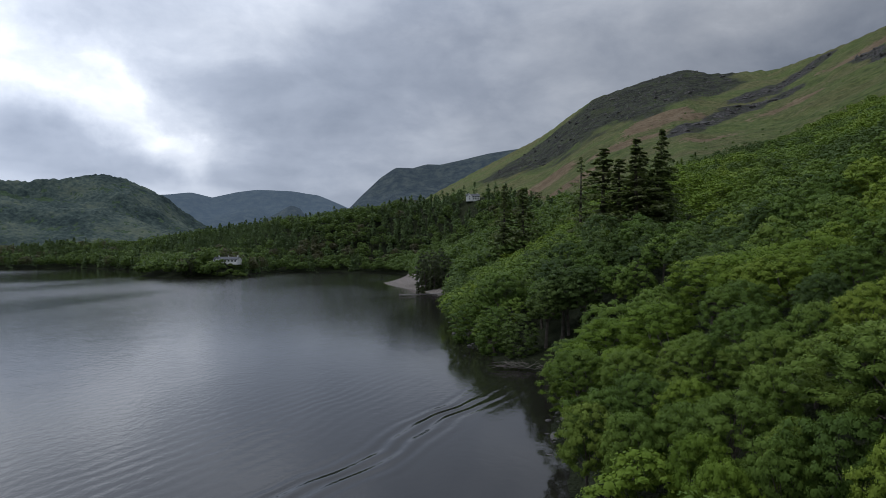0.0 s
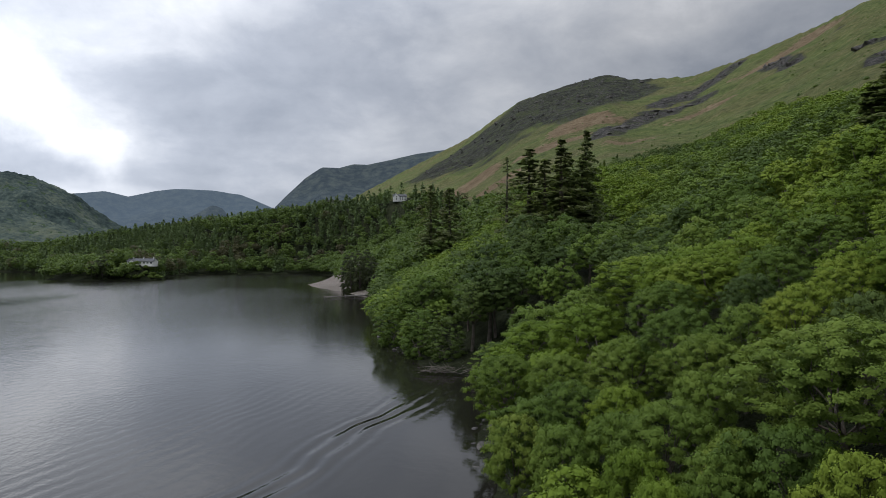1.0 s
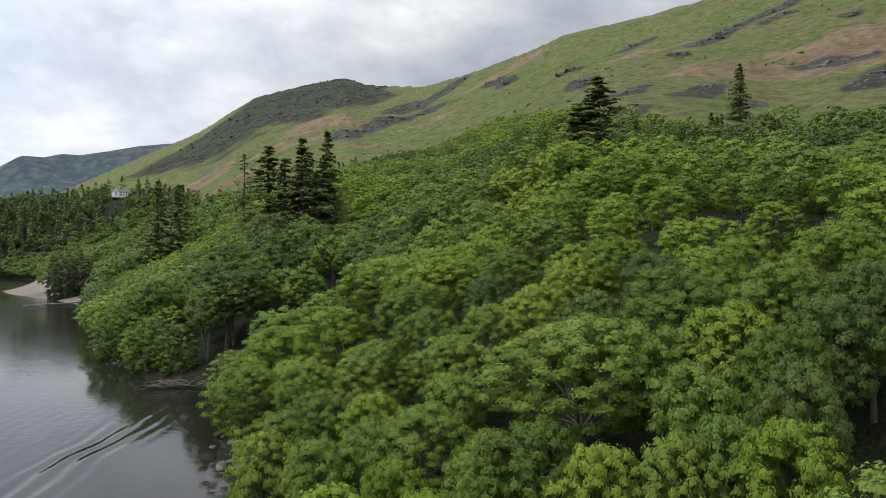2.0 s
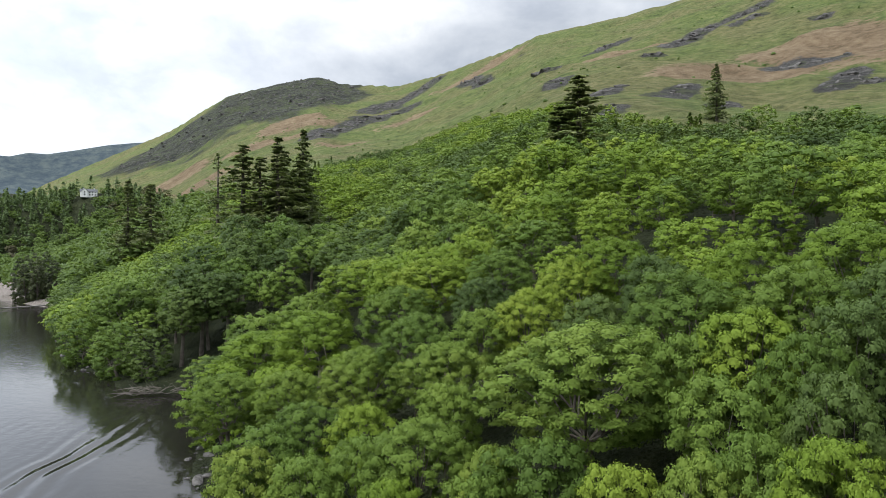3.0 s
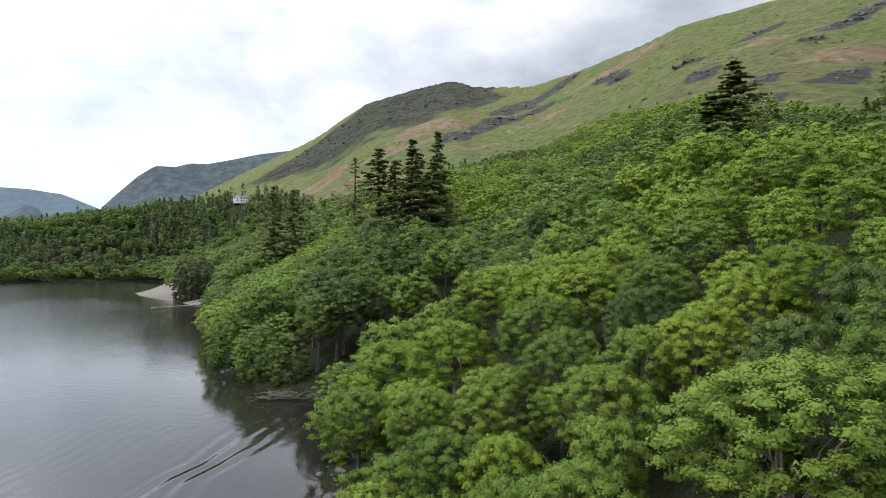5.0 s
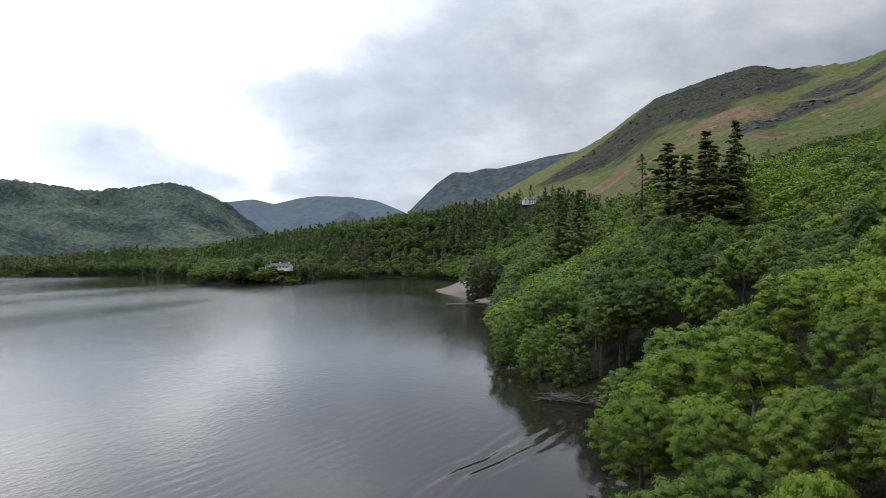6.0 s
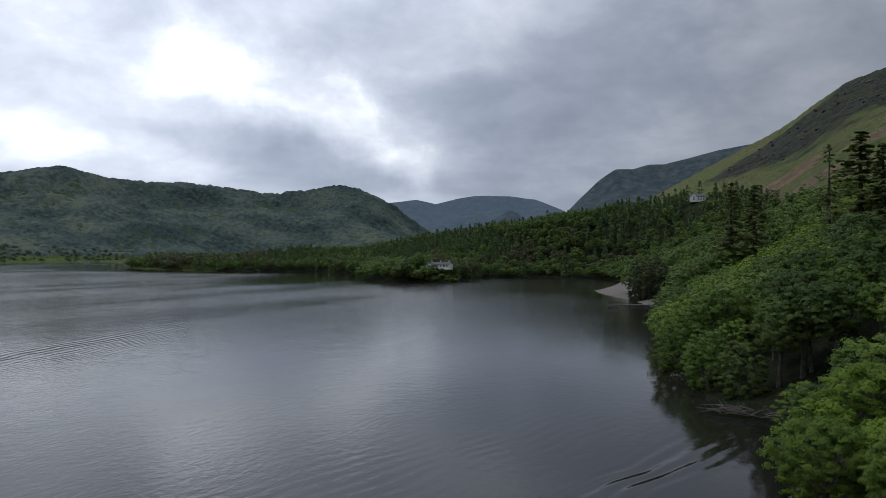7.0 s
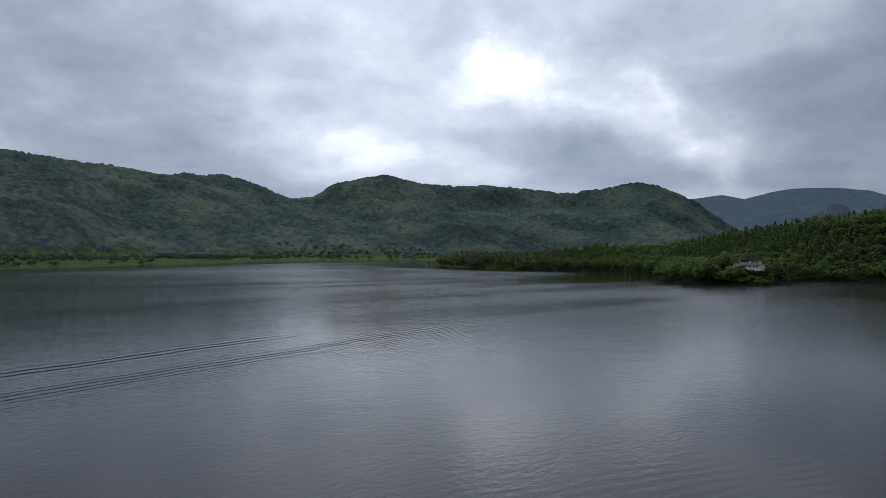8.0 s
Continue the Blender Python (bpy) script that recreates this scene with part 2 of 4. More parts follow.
def land(x, y):
    """Height of the ground, distance inland, and the share of open fell."""
    x, y = np.asarray(x, dtype=float), np.asarray(y, dtype=float)
    s = shore_distance(x, y)
    s = s + np.where(np.abs(s) < 30, 1.0, 0.0) * fbm(x, y, 9.0, 2, 5) * 1.2
    inland = np.maximum(s, 0)
    r, az = np.hypot(x, y), np.degrees(np.arctan2(x, y))
    b = np.maximum(np.interp(az, FELL_AZ, FELL_R) - r, 0)
    behind = np.maximum(0, r - np.interp(az, FELL_AZ, FELL_R))
    zr = np.interp(az, FELL_AZ, [p[2] for p in FELL])
    reach = 0.68 * inland + 0.32 * np.minimum(np.maximum(r - np.interp(az, SHORE_AZ, SHORE_R), 0), 4 * inland)
    u = reach / (reach + b + 1e-6)
    flat = smooth_step(38, 55, az)
    rise = u * (1 - flat) + flat * np.interp(u, (0, 0.08, 0.2, 0.3, 0.5, 0.75, 1), (0, 0.075, 0.14, 0.21, 0.42, 0.73, 1))
    fell = zr * rise * np.exp(-behind / 500) * smooth_step(-10, -1.5, az) * (az > -60)
    rough = smooth_step(0.12, 0.5, u)
    fell = fell + rough * np.minimum(1, b / 120 + 0.12) * (fbm(x, y, 260, 3, 1) * 16 + np.abs(fbm(x, y, 70, 3, 2)) * 9 - 3) * (fell > 5)
    fell = fell + rough * fbm(x, y, 18, 2, 3) * 1.3
    d, z = nearest(x, y, KNOLL_WOOD)
    wood = z * np.exp(-(d / 260) ** 2) * smooth_step(0, 140, inland)
    d, z = nearest(x, y, EAST, 45.0)
    east = z * np.maximum(0, 1 - d / (620 + 120 * fbm(x, y, 300, 2, 8))) ** 0.85 * smooth_step(0, 220, inland)
    gully = np.abs(fbm(x, y, 340, 3, 10))
    east = east + smooth_step(10, 120, east) * np.minimum(1, d / 90 + 0.1) * (fbm(x, y, 220, 4, 9) * 40 - 46 * (0.5 - gully))
    d, z = nearest(x, y, EAST_BACK, 45.0)
    east = np.maximum(east, z * np.maximum(0, 1 - d / 420) ** 0.8 + fbm(x, y, 120, 3, 11) * 10 * (d < 420) * np.minimum(1, d / 60))
    d, z = nearest(x, y, SLAB)
    slab = z * np.maximum(0, 1 - d / 700) ** 0.8 + (fbm(x, y, 160, 4, 14) * 16 - 60 * (0.4 - np.abs(fbm(x, y, 420, 3, 17)))) * np.minimum(1, d / 160 + 0.06) * (d < 700)
    d, z = nearest(x, y, FAR)
    far = z * np.maximum(0, 1 - d / 800) ** 0.8 + (fbm(x, y, 260, 4, 15) * 30 - 90 * (0.4 - np.abs(fbm(x, y, 520, 3, 18)))) * np.minimum(1, d / 200 + 0.08) * (d < 800)
    d, z = nearest(x, y, CRAG)
    crag = z * np.maximum(0, 1 - d / 300) ** 0.7 + fbm(x, y, 60, 3, 16) * 14 * (d < 260)
    h = np.maximum.reduce([fell, wood, east, slab, far, crag])
    hollow = smooth_step(29, 44, az) * smooth_step(330, 230, r)
    h = h - hollow * np.maximum(h - (6.8 + 0.15 * r + 0.22 * np.maximum(r - 165, 0)), 0) * 0.92
    terrace = smooth_step(3, 10, az) * smooth_step(28, 19, az)
    h = h - terrace * np.maximum(h - (9.2 + 0.03 * r + 0.27 * np.maximum(r - 188, 0)), 0) * 0.9
    h = np.maximum(h, 0.12 * np.minimum(inland, 25)) + smooth_step(0, 40, inland) * (1.0 + fbm(x, y, 120, 3, 4))
    h = h + 8.6 * np.exp(-((x + 166) ** 2 + (y - 516) ** 2) / 500.0) * smooth_step(0, 14, inland)
    h = h + 7.0 * np.exp(-((x - 18) ** 2 + (y - 745) ** 2) / 900.0)
    h = h + 8.5 * np.exp(-((x + 16) ** 2 / 420.0 + (y - 446) ** 2 / 900.0)) * smooth_step(0, 24, inland)
    h = np.minimum(h, np.where((inland < 14) & (y < 125) & (x > -40), 0.10 * inland + 0.022 * inland ** 2 + 0.02, 1e9))
    bed = np.maximum(-4.0, 0.16 * np.minimum(s, 0)) - 0.15
    return np.where(s > 0, h, bed), s, u


# Materials ---------------------------------------------------------------------------
def material(name):
    m = bpy.data.materials.new(name)
    m.use_nodes = True
    return m, Net(m.node_tree)


def finish(n, color, rough=0.85, bump=None, strength=0.4, distance=0.1, metal=0.0, spec=0.3):
    inputs = {"Base Color": color, "Roughness": rough, "Metallic": metal, "Specular IOR Level": spec}
    if isinstance(color, tuple) and len(color) == 3:
        inputs["Base Color"] = (*color, 1)
    if bump is not None:
        inputs["Normal"] = n.node("Bump", {"Height": bump, "Strength": strength, "Distance": distance})
    n.node("OutputMaterial", {0: n.node("BsdfPrincipled", inputs)})


def plain(name, dark, light, scale, rough=0.8, bump=0.4, distance=0.02, metal=0.0):
    """A surface of two tones, mottled at two scales, with fine relief."""
    m, n = material(name)
    at = n.node("TexCoord").outputs["Object"]
    coarse, small = n.noise(at, scale, 4), n.noise(at, scale * 7, 3)
    tone = n.math("ADD", n.math("MULTIPLY", coarse, 0.6), n.math("MULTIPLY", small, 0.4))
    finish(n, n.mix(n.ramp(tone, [(0.35, 0.0), (0.65, 1.0)]), dark, light), rough, small, bump, distance, metal)
    return m


def leaf_material(name, tones, glow=0.2, spec=0.08):
    """Leaves: each spray and each tree has its own tone; light comes through them."""
    m, n = material(name)
    island = n.node("NewGeometry").outputs["Random Per Island"]
    tree = n.node("ObjectInfo").outputs["Random"]
    where = n.node("NewGeometry").outputs["Position"]
    patch = n.math("ADD", n.math("MULTIPLY", n.noise(where, 0.16, 3), 0.6), n.math("MULTIPLY", n.noise(where, 0.024, 3), 0.4))
    tone = n.math("ADD", n.math("ADD", n.math("MULTIPLY", island, 0.07), 0.175), n.math("ADD", n.math("MULTIPLY", tree, 0.42), n.math("MULTIPLY", n.math("SUBTRACT", patch, 0.5), 1.5)))
    color = n.ramp(tone, tones)
    diffuse = n.node("BsdfPrincipled", {"Base Color": color, "Roughness": 0.55, "Specular IOR Level": spec})
    clear = n.node("BsdfTranslucent", {"Color": n.mix(0.5, color, (0.16, 0.24, 0.02))})
    n.node("OutputMaterial", {0: n.node("MixShader", {0: glow, 1: diffuse, 2: clear})})
    return m


LEAF = leaf_material("oak_leaves", [(0.0, (0.048, 0.084, 0.019)), (0.35, (0.092, 0.148, 0.028)), (0.6, (0.134, 0.198, 0.034)), (0.9, (0.200, 0.255, 0.046))])
LEAF_BRIGHT = leaf_material("bright_oak_leaves", [(0.0, (0.078, 0.132, 0.018)), (0.4, (0.138, 0.208, 0.025)), (0.8, (0.212, 0.274, 0.038))])
LEAF_DARK = leaf_material("dark_leaves", [(0.0, (0.040, 0.068, 0.022)), (0.5, (0.074, 0.114, 0.031)), (0.9, (0.118, 0.162, 0.042))])
NEEDLE = leaf_material("conifer_needles", [(0.0, (0.105, 0.130, 0.064)), (0.45, (0.170, 0.200, 0.092)), (0.9, (0.245, 0.258, 0.124))], 0.45)
WOOD_FAR = leaf_material("mixed_wood_leaves", [(0.0, (0.062, 0.100, 0.030)), (0.4, (0.106, 0.158, 0.040)), (0.75, (0.150, 0.208, 0.050)), (1.0, (0.180, 0.200, 0.064))], 0.3, 0.08)
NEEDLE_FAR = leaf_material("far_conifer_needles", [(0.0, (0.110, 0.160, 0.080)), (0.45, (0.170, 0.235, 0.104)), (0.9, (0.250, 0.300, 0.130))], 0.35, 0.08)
PINE_NEEDLE = leaf_material("dark_pine_needles", [(0.0, (0.044, 0.054, 0.032)), (0.5, (0.076, 0.088, 0.048)), (0.9, (0.110, 0.118, 0.062))], 0.3)
RUSSET = leaf_material("russet_leaves", [(0.0, (0.066, 0.060, 0.040)), (0.5, (0.100, 0.090, 0.054)), (0.9, (0.115, 0.130, 0.064))], 0.3, 0.08)
BARK = plain("bark", (0.045, 0.036, 0.028), (0.16, 0.14, 0.115), 1.2, 0.9, 0.8, 0.05)
BARK_PALE = plain("pale_bark", (0.12, 0.105, 0.085), (0.32, 0.29, 0.24), 1.5, 0.9, 0.8, 0.04)
ROCK = plain("shore_rock", (0.040, 0.038, 0.036), (0.17, 0.160, 0.15), 0.9, 0.8, 0.8, 0.08)


def ground_material(name, haze=False):
    """Turf, bracken, crag, wood floor and shingle, by what grows where."""
    m, n = material(name)
    at = n.node("NewGeometry").outputs["Position"]

    sockets = {}
    for key in ("rock", "heath", "forest", "bracken", "wood", "shingle", "meadow"):
        a = n.node("Attribute")
        a.attribute_name = key
        sockets[key] = a.outputs["Fac"]
    wide, mid, fine = n.noise(at, 0.012, 5), n.noise(at, 0.04, 7, 0.66), n.noise(at, 0.16, 6, 0.7)
    grit = n.noise(at, 1.6, 4, 0.65)
    mixed = n.math("ADD", n.math("MULTIPLY", mid, 0.5), n.math("MULTIPLY", fine, 0.5))
    turf = n.ramp(mixed, [(0.36, (0.058, 0.080, 0.026)), (0.47, (0.100, 0.132, 0.040)), (0.56, (0.140, 0.168, 0.054)), (0.66, (0.195, 0.195, 0.086))])
    turf = n.mix(n.ramp(wide, [(0.42, 0.0), (0.6, 0.8)]), turf, n.ramp(fine, [(0.38, (0.092, 0.096, 0.036)), (0.62, (0.200, 0.180, 0.086))]))
    tuft = n.ramp(n.noise(at, 0.20, 6, 0.7), [(0.56, 0.0), (0.68, 0.6)])
    turf = n.mix(tuft, turf, (0.036, 0.046, 0.022))
    bracken = n.ramp(mixed, [(0.36, (0.120, 0.090, 0.052)), (0.5, (0.195, 0.140, 0.086)), (0.64, (0.265, 0.208, 0.130))])
    crag = n.ramp(n.math("ADD", n.math("MULTIPLY", fine, 0.5), n.math("MULTIPLY", grit, 0.5)), [(0.38, (0.022, 0.022, 0.022)), (0.5, (0.060, 0.058, 0.055)), (0.62, (0.165, 0.158, 0.148))])
    heath = n.ramp(mixed, [(0.40, (0.015, 0.017, 0.015)), (0.50, (0.033, 0.037, 0.025)), (0.60, (0.070, 0.078, 0.042))])
    crag = n.mix(n.ramp(mid, [(0.50, 0.0), (0.58, 0.9)]), crag, heath)
    speck = n.ramp(n.noise(at, 0.11, 7, 0.72), [(0.53, 0.0), (0.58, 0.9)])
    drawn = n.node("Mapping", {"Vector": at, "Scale": (0.030, 0.014, 0.055), "Rotation": (0, 0, radians(35))}).outputs[0]
    heath = n.mix(n.ramp(n.noise(drawn, 1.0, 7, 0.66, 0.6), [(0.52, 0.0), (0.62, 0.5)]), heath, (0.076, 0.096, 0.036))
    heath = n.mix(speck, heath, n.ramp(grit, [(0.4, (0.030, 0.030, 0.031)), (0.6, (0.110, 0.106, 0.102))]))
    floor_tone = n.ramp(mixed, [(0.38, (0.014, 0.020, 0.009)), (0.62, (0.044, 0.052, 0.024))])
    stones = n.ramp(grit, [(0.38, (0.19, 0.165, 0.145)), (0.62, (0.40, 0.355, 0.315))])
    meadow = n.ramp(mixed, [(0.38, (0.06, 0.085, 0.026)), (0.62, (0.15, 0.175, 0.055))])

    def edge(key, spread=0.55):
        return n.ramp(n.math("ADD", sockets[key], n.math("MULTIPLY", n.math("SUBTRACT", mixed, 0.5), spread * 2)), [(0.42, 0.0), (0.58, 1.0)])
    color = n.mix(edge("bracken", 0.7), turf, bracken)
    color = n.mix(edge("heath", 0.5), color, heath)
    color = n.mix(edge("rock", 0.9), color, crag)
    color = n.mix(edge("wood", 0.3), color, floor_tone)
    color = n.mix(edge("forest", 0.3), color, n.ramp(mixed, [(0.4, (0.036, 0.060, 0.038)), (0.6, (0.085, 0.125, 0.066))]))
    color = n.mix(edge("meadow", 0.2), color, meadow)
    color = n.mix(edge("shingle", 0.2), color, stones)
    relief = n.math("ADD", fine, n.math("MULTIPLY", grit, 0.3))
    bump = n.node("Bump", {"Height": relief, "Strength": 1.0, "Distance": 5.0})
    body = n.node("BsdfPrincipled", {"Base Color": color, "Roughness": 0.95, "Specular IOR Level": 0.1, "Normal": bump})
    # Distance haze is painted in: a blue glow mixed over the slopes.
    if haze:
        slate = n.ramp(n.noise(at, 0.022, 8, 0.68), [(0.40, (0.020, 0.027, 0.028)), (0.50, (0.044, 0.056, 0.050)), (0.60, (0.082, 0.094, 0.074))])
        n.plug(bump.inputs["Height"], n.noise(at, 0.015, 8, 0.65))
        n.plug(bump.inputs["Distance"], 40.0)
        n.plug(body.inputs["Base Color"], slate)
        haze_share = n.node("Attribute")
        haze_share.attribute_name = "haze_share"
        haze_glow = n.node("Emission", {"Color": (0.21, 0.29, 0.385, 1), "Strength": 1.0})
        body = n.node("MixShader", {0: haze_share.outputs["Fac"], 1: body, 2: haze_glow})
    n.node("OutputMaterial", {0: body})
    return m


GROUND = ground_material("fell_ground")
DISTANCE = ground_material("hazed_distance", True)


def water_material():
    """Dark lake water with small ripples and the wash of passing boats."""
    m, n = material("lake_water")
    at = n.node("NewGeometry").outputs["Position"]
    squeezed = n.node("Mapping", {"Vector": at, "Scale": (1.0, 0.55, 1.0), "Rotation": (0, 0, radians(25))}).outputs[0]
    reach = n.node("Attribute")
    reach.attribute_name = "offshore"
    lanes = n.noise(n.node("Mapping", {"Vector": at, "Scale": (0.020, 0.0022, 1.0), "Rotation": (0, 0, radians(-14))}).outputs[0], 1.0, 4, 0.6, 0.3)
    breeze = n.ramp(n.math("ADD", n.math("MULTIPLY", lanes, 0.75), n.math("MULTIPLY", n.noise(at, 0.011, 3), 0.25)), [(0.40, 0.50), (0.50, 0.75), (0.60, 1.0)])
    open_water = n.ramp(reach.outputs["Fac"], [(0.0, 0.10), (0.06, 0.55), (0.16, 1.0)])
    west = n.math("DIVIDE", n.math("SUBTRACT", -180.0, n.node("SeparateXYZ", {0: at}).outputs[0]), 260.0, clamp=True)
    north = n.math("DIVIDE", n.math("SUBTRACT", n.node("SeparateXYZ", {0: at}).outputs[1], 130.0), 170.0, clamp=True)
    lee = n.ramp(reach.outputs["Fac"], [(0.0, 0.06), (0.35, 0.22), (0.8, 1.0)])
    far_left = n.math("MULTIPLY", n.math("DIVIDE", n.math("SUBTRACT", -190.0, n.node("SeparateXYZ", {0: at}).outputs[0]), 60.0, clamp=True), north)
    open_water = n.mix(far_left, open_water, lee)
    wind = n.math("MULTIPLY", n.math("MULTIPLY", breeze, open_water), n.math("ADD", 0.85, n.math("ADD", n.math("MULTIPLY", west, 0.6), n.math("MULTIPLY", north, 1.5))))
    ripples = n.noise(squeezed, 1.3, 4, 0.6, 0.4)
    swell = n.noise(squeezed, 0.16, 3, 0.5, 0.3)
    height = n.math("MULTIPLY", n.math("ADD", n.math("MULTIPLY", ripples, 0.044), n.math("MULTIPLY", swell, 0.05)), n.math("ADD", 0.16, n.math("MULTIPLY", wind, 0.84)))
    apart = n.node("SeparateXYZ", {0: n.vec("ADD", at, n.vec("SCALE", n.node("TexNoise", {"Vector": at, "Scale": 0.05}).outputs["Color"], scale=5.0))})
    x, y = apart.outputs[0], apart.outputs[1]

    def wash(px, py, angle, length, width, wave, high):
        """A train of waves: its crests run along the angle."""
        c, s = math.cos(radians(angle)), math.sin(radians(angle))
        along = n.math("ADD", n.math("MULTIPLY", n.math("SUBTRACT", x, px), c), n.math("MULTIPLY", n.math("SUBTRACT", y, py), s))
        across = n.math("SUBTRACT", n.math("MULTIPLY", n.math("SUBTRACT", y, py), c), n.math("MULTIPLY", n.math("SUBTRACT", x, px), s))
        fade = n.math("MULTIPLY", n.math("POWER", 2.718, n.math("MULTIPLY", n.math("POWER", n.math("ABSOLUTE", n.math("DIVIDE", across, width)), 2.0), -1.0)),
                      n.math("POWER", 2.718, n.math("MULTIPLY", n.math("POWER", n.math("ABSOLUTE", n.math("DIVIDE", along, length)), 4.0), -1.0)))
        return n.math("MULTIPLY", n.math("MULTIPLY", n.math("SINE", n.math("MULTIPLY", across, 2 * math.pi / wave)), fade), high)
    for train in ((-3.0, 68.0, 67.0, 34.0, 2.6, 1.8, 0.06), (-16.0, 75.0, 70.0, 30.0, 9.0, 1.8, 0.008), (-105.0, 100.0, 101.0, 85.0, 4.5, 2.2, 0.024),
                  (-117.5, 72.0, 102.0, 42.0, 3.0, 3.0, 0.035), (-96.0, 92.0, 100.0, 90.0, 8.0, 1.5, 0.008)):
        height = n.math("ADD", height, wash(*train))
    bump = n.node("Bump", {"Height": height, "Strength": 1.0, "Distance": 1.0})
    rough = n.math("ADD", 0.03, n.math("MULTIPLY", wind, 0.06))
    body = n.node("BsdfPrincipled", {"Base Color": (0.014, 0.013, 0.011, 1), "Roughness": rough, "IOR": 1.333, "Specular IOR Level": 0.5, "Normal": bump})
    n.node("OutputMaterial", {0: body})
    return m


WATER = water_material()

# Ground: one sheet, finer towards the viewer's side ------------------------------------
fine_az = np.concatenate([np.arange(-80, -10, 0.4), np.arange(-10, 66, 0.25)])
wide_az = np.arange(66, 280, 2.0)
azimuth = np.radians(np.concatenate([fine_az, wide_az]))
HAZE_FROM = 3000.0


HEATH = [(190, 1450, 140, 230), (260, 1360, 150, 290), (340, 1290, 130, 290), (414, 1290, 110, 240), (470, 1400, 90, 170), (290, 1110, 40, 90)]
# Lines of crag: both ends and the half width
CRAGS = [(492, 474, 548, 483, 12), (548, 483, 622, 473, 13), (556, 451, 587, 447, 7), (501, 585, 541, 589, 9), (404, 414, 412, 409, 5), (413, 566, 420, 549, 6), (282, 372, 300, 390, 7),
         (233, 276, 269, 302, 6), (256, 252, 299, 278, 6), (237, 209, 282, 235, 4), (392, 284, 395, 258, 10), (320, 210, 366, 226, 7), (336, 206, 344, 201, 5), (542, 363, 545, 355, 5),
         (500, 860, 476, 766, 12), (238, 737, 362, 906, 15), (357, 883, 440, 916, 17), (413, 975, 569, 1100, 20), (163, 194, 187, 210, 4)]
BRACKEN = [(269, 886, 70, 50), (211, 805, 70, 45), (241, 664, 50, 30), (377, 280, 60, 34), (340, 300, 40, 26), (419, 272, 50, 30), (560, 930, 80, 50), (113, 888, 70, 60), (133, 724, 60, 50), (356, 780, 40, 20), (480, 520, 60, 18), (440, 290, 50, 50), (370, 262, 50, 44), (280, 955, 50, 70)]


def patches(x, y, spots_):
    """How far a place lies inside some elongated patches that run along the slope."""
    out = np.zeros(x.shape)
    for px, py, along, across in spots_:
        c, s = math.cos(math.atan2(-px, py)), math.sin(math.atan2(-px, py))
        dx, dy = x - px, y - py
        out = np.maximum(out, np.exp(-(((dx * c + dy * s) / along) ** 2 + ((dy * c - dx * s) / across) ** 2)))
    return out


def along_crags(x, y):
    """1 on the lines of crag, falling off to their sides."""
    out = np.zeros(x.shape)
    for ax, ay, bx, by, w in CRAGS:
        d, _ = nearest(x, y, [(ax, ay), (bx, by)])
        out = np.maximum(out, np.exp(-(d / (1.35 * w)) ** 2))
    return out


def ring_sheet(name, radii, az, mat, closed):
    """A sheet of ground in rings about a point."""
    a, r = np.meshgrid(az, radii)
    x, y = r * np.sin(a), r * np.cos(a)
    z, s, u = land(x, y)
    rows, cols = x.shape
    verts = np.stack([x.ravel(), y.ravel(), z.ravel()], 1)
    i, j = np.meshgrid(np.arange(rows - 1), np.arange(cols if closed else cols - 1), indexing="ij")
    k = (j + 1) % cols
    faces = np.stack([i * cols + j, (i + 1) * cols + j, (i + 1) * cols + k, i * cols + k], -1).reshape(-1, 4)[:, ::-1]
    steep = np.hypot(np.gradient(z, axis=0) / np.gradient(r, axis=0), np.gradient(z, axis=1) / (r * np.gradient(a, axis=1)))
    east = (x < -500) | (r > 2400)
    ragged = fbm(x, y, 42, 4, 21)
    heath = np.clip(1.5 * patches(x, y, HEATH) * (1 + 0.5 * ragged) - 0.1, 0, 1)
    heath = np.where(east & (z > 20), 1.0, heath)
    rock = np.clip(1.2 * along_crags(x, y) * (1 + 0.9 * ragged) + 1.1 * np.maximum(ragged - 0.3, 0), 0, 1)
    rock = np.where(east, np.clip((steep - 0.5) * 1.2 + 0.8 * fbm(x, y, 120, 4, 24), 0, 1), rock)
    bracken = np.clip(patches(x, y, BRACKEN) * (1.1 + 0.8 * fbm(x, y, 60, 3, 23)) + 0.9 * (fbm(x, y, 150, 4, 22) - 0.25), 0, 1)
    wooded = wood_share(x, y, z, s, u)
    shingle = ((s < 2.0) & (s > -30) & (y > 56) & (y < 99) & (x > -100)) * 0.2 + beach_share(x, y, s)
    meadow = np.where((x < -500) & (z < 14), 1.0, 0.0) * (s > 0)
    # The last entry sets how much painted haze glow covers each slope.
    data = {"rock": rock, "heath": heath, "bracken": np.where(east, 0.0, bracken), "wood": np.where(east, 0, wooded), "forest": np.where(east, wooded, 0), "shingle": np.clip(shingle, 0, 1), "meadow": meadow, "haze_share": 0.22 + 0.36 * smooth_step(3400, 4300, r) + 0.12 * smooth_step(350, 120, z)}
    me = mesh_from(name, verts, faces, mat, True, {key: v.ravel() for key, v in data.items()})
    return new(name, me)


EDGE_AZ = [-90, 0, 5, 7, 10, 13, 19, 22, 27, 32, 36, 38, 43, 47, 51, 61, 80]
EDGE_R = [700, 800, 720, 660, 380, 325, 335, 400, 430, 375, 265, 230, 212, 190, 212, 205, 200]


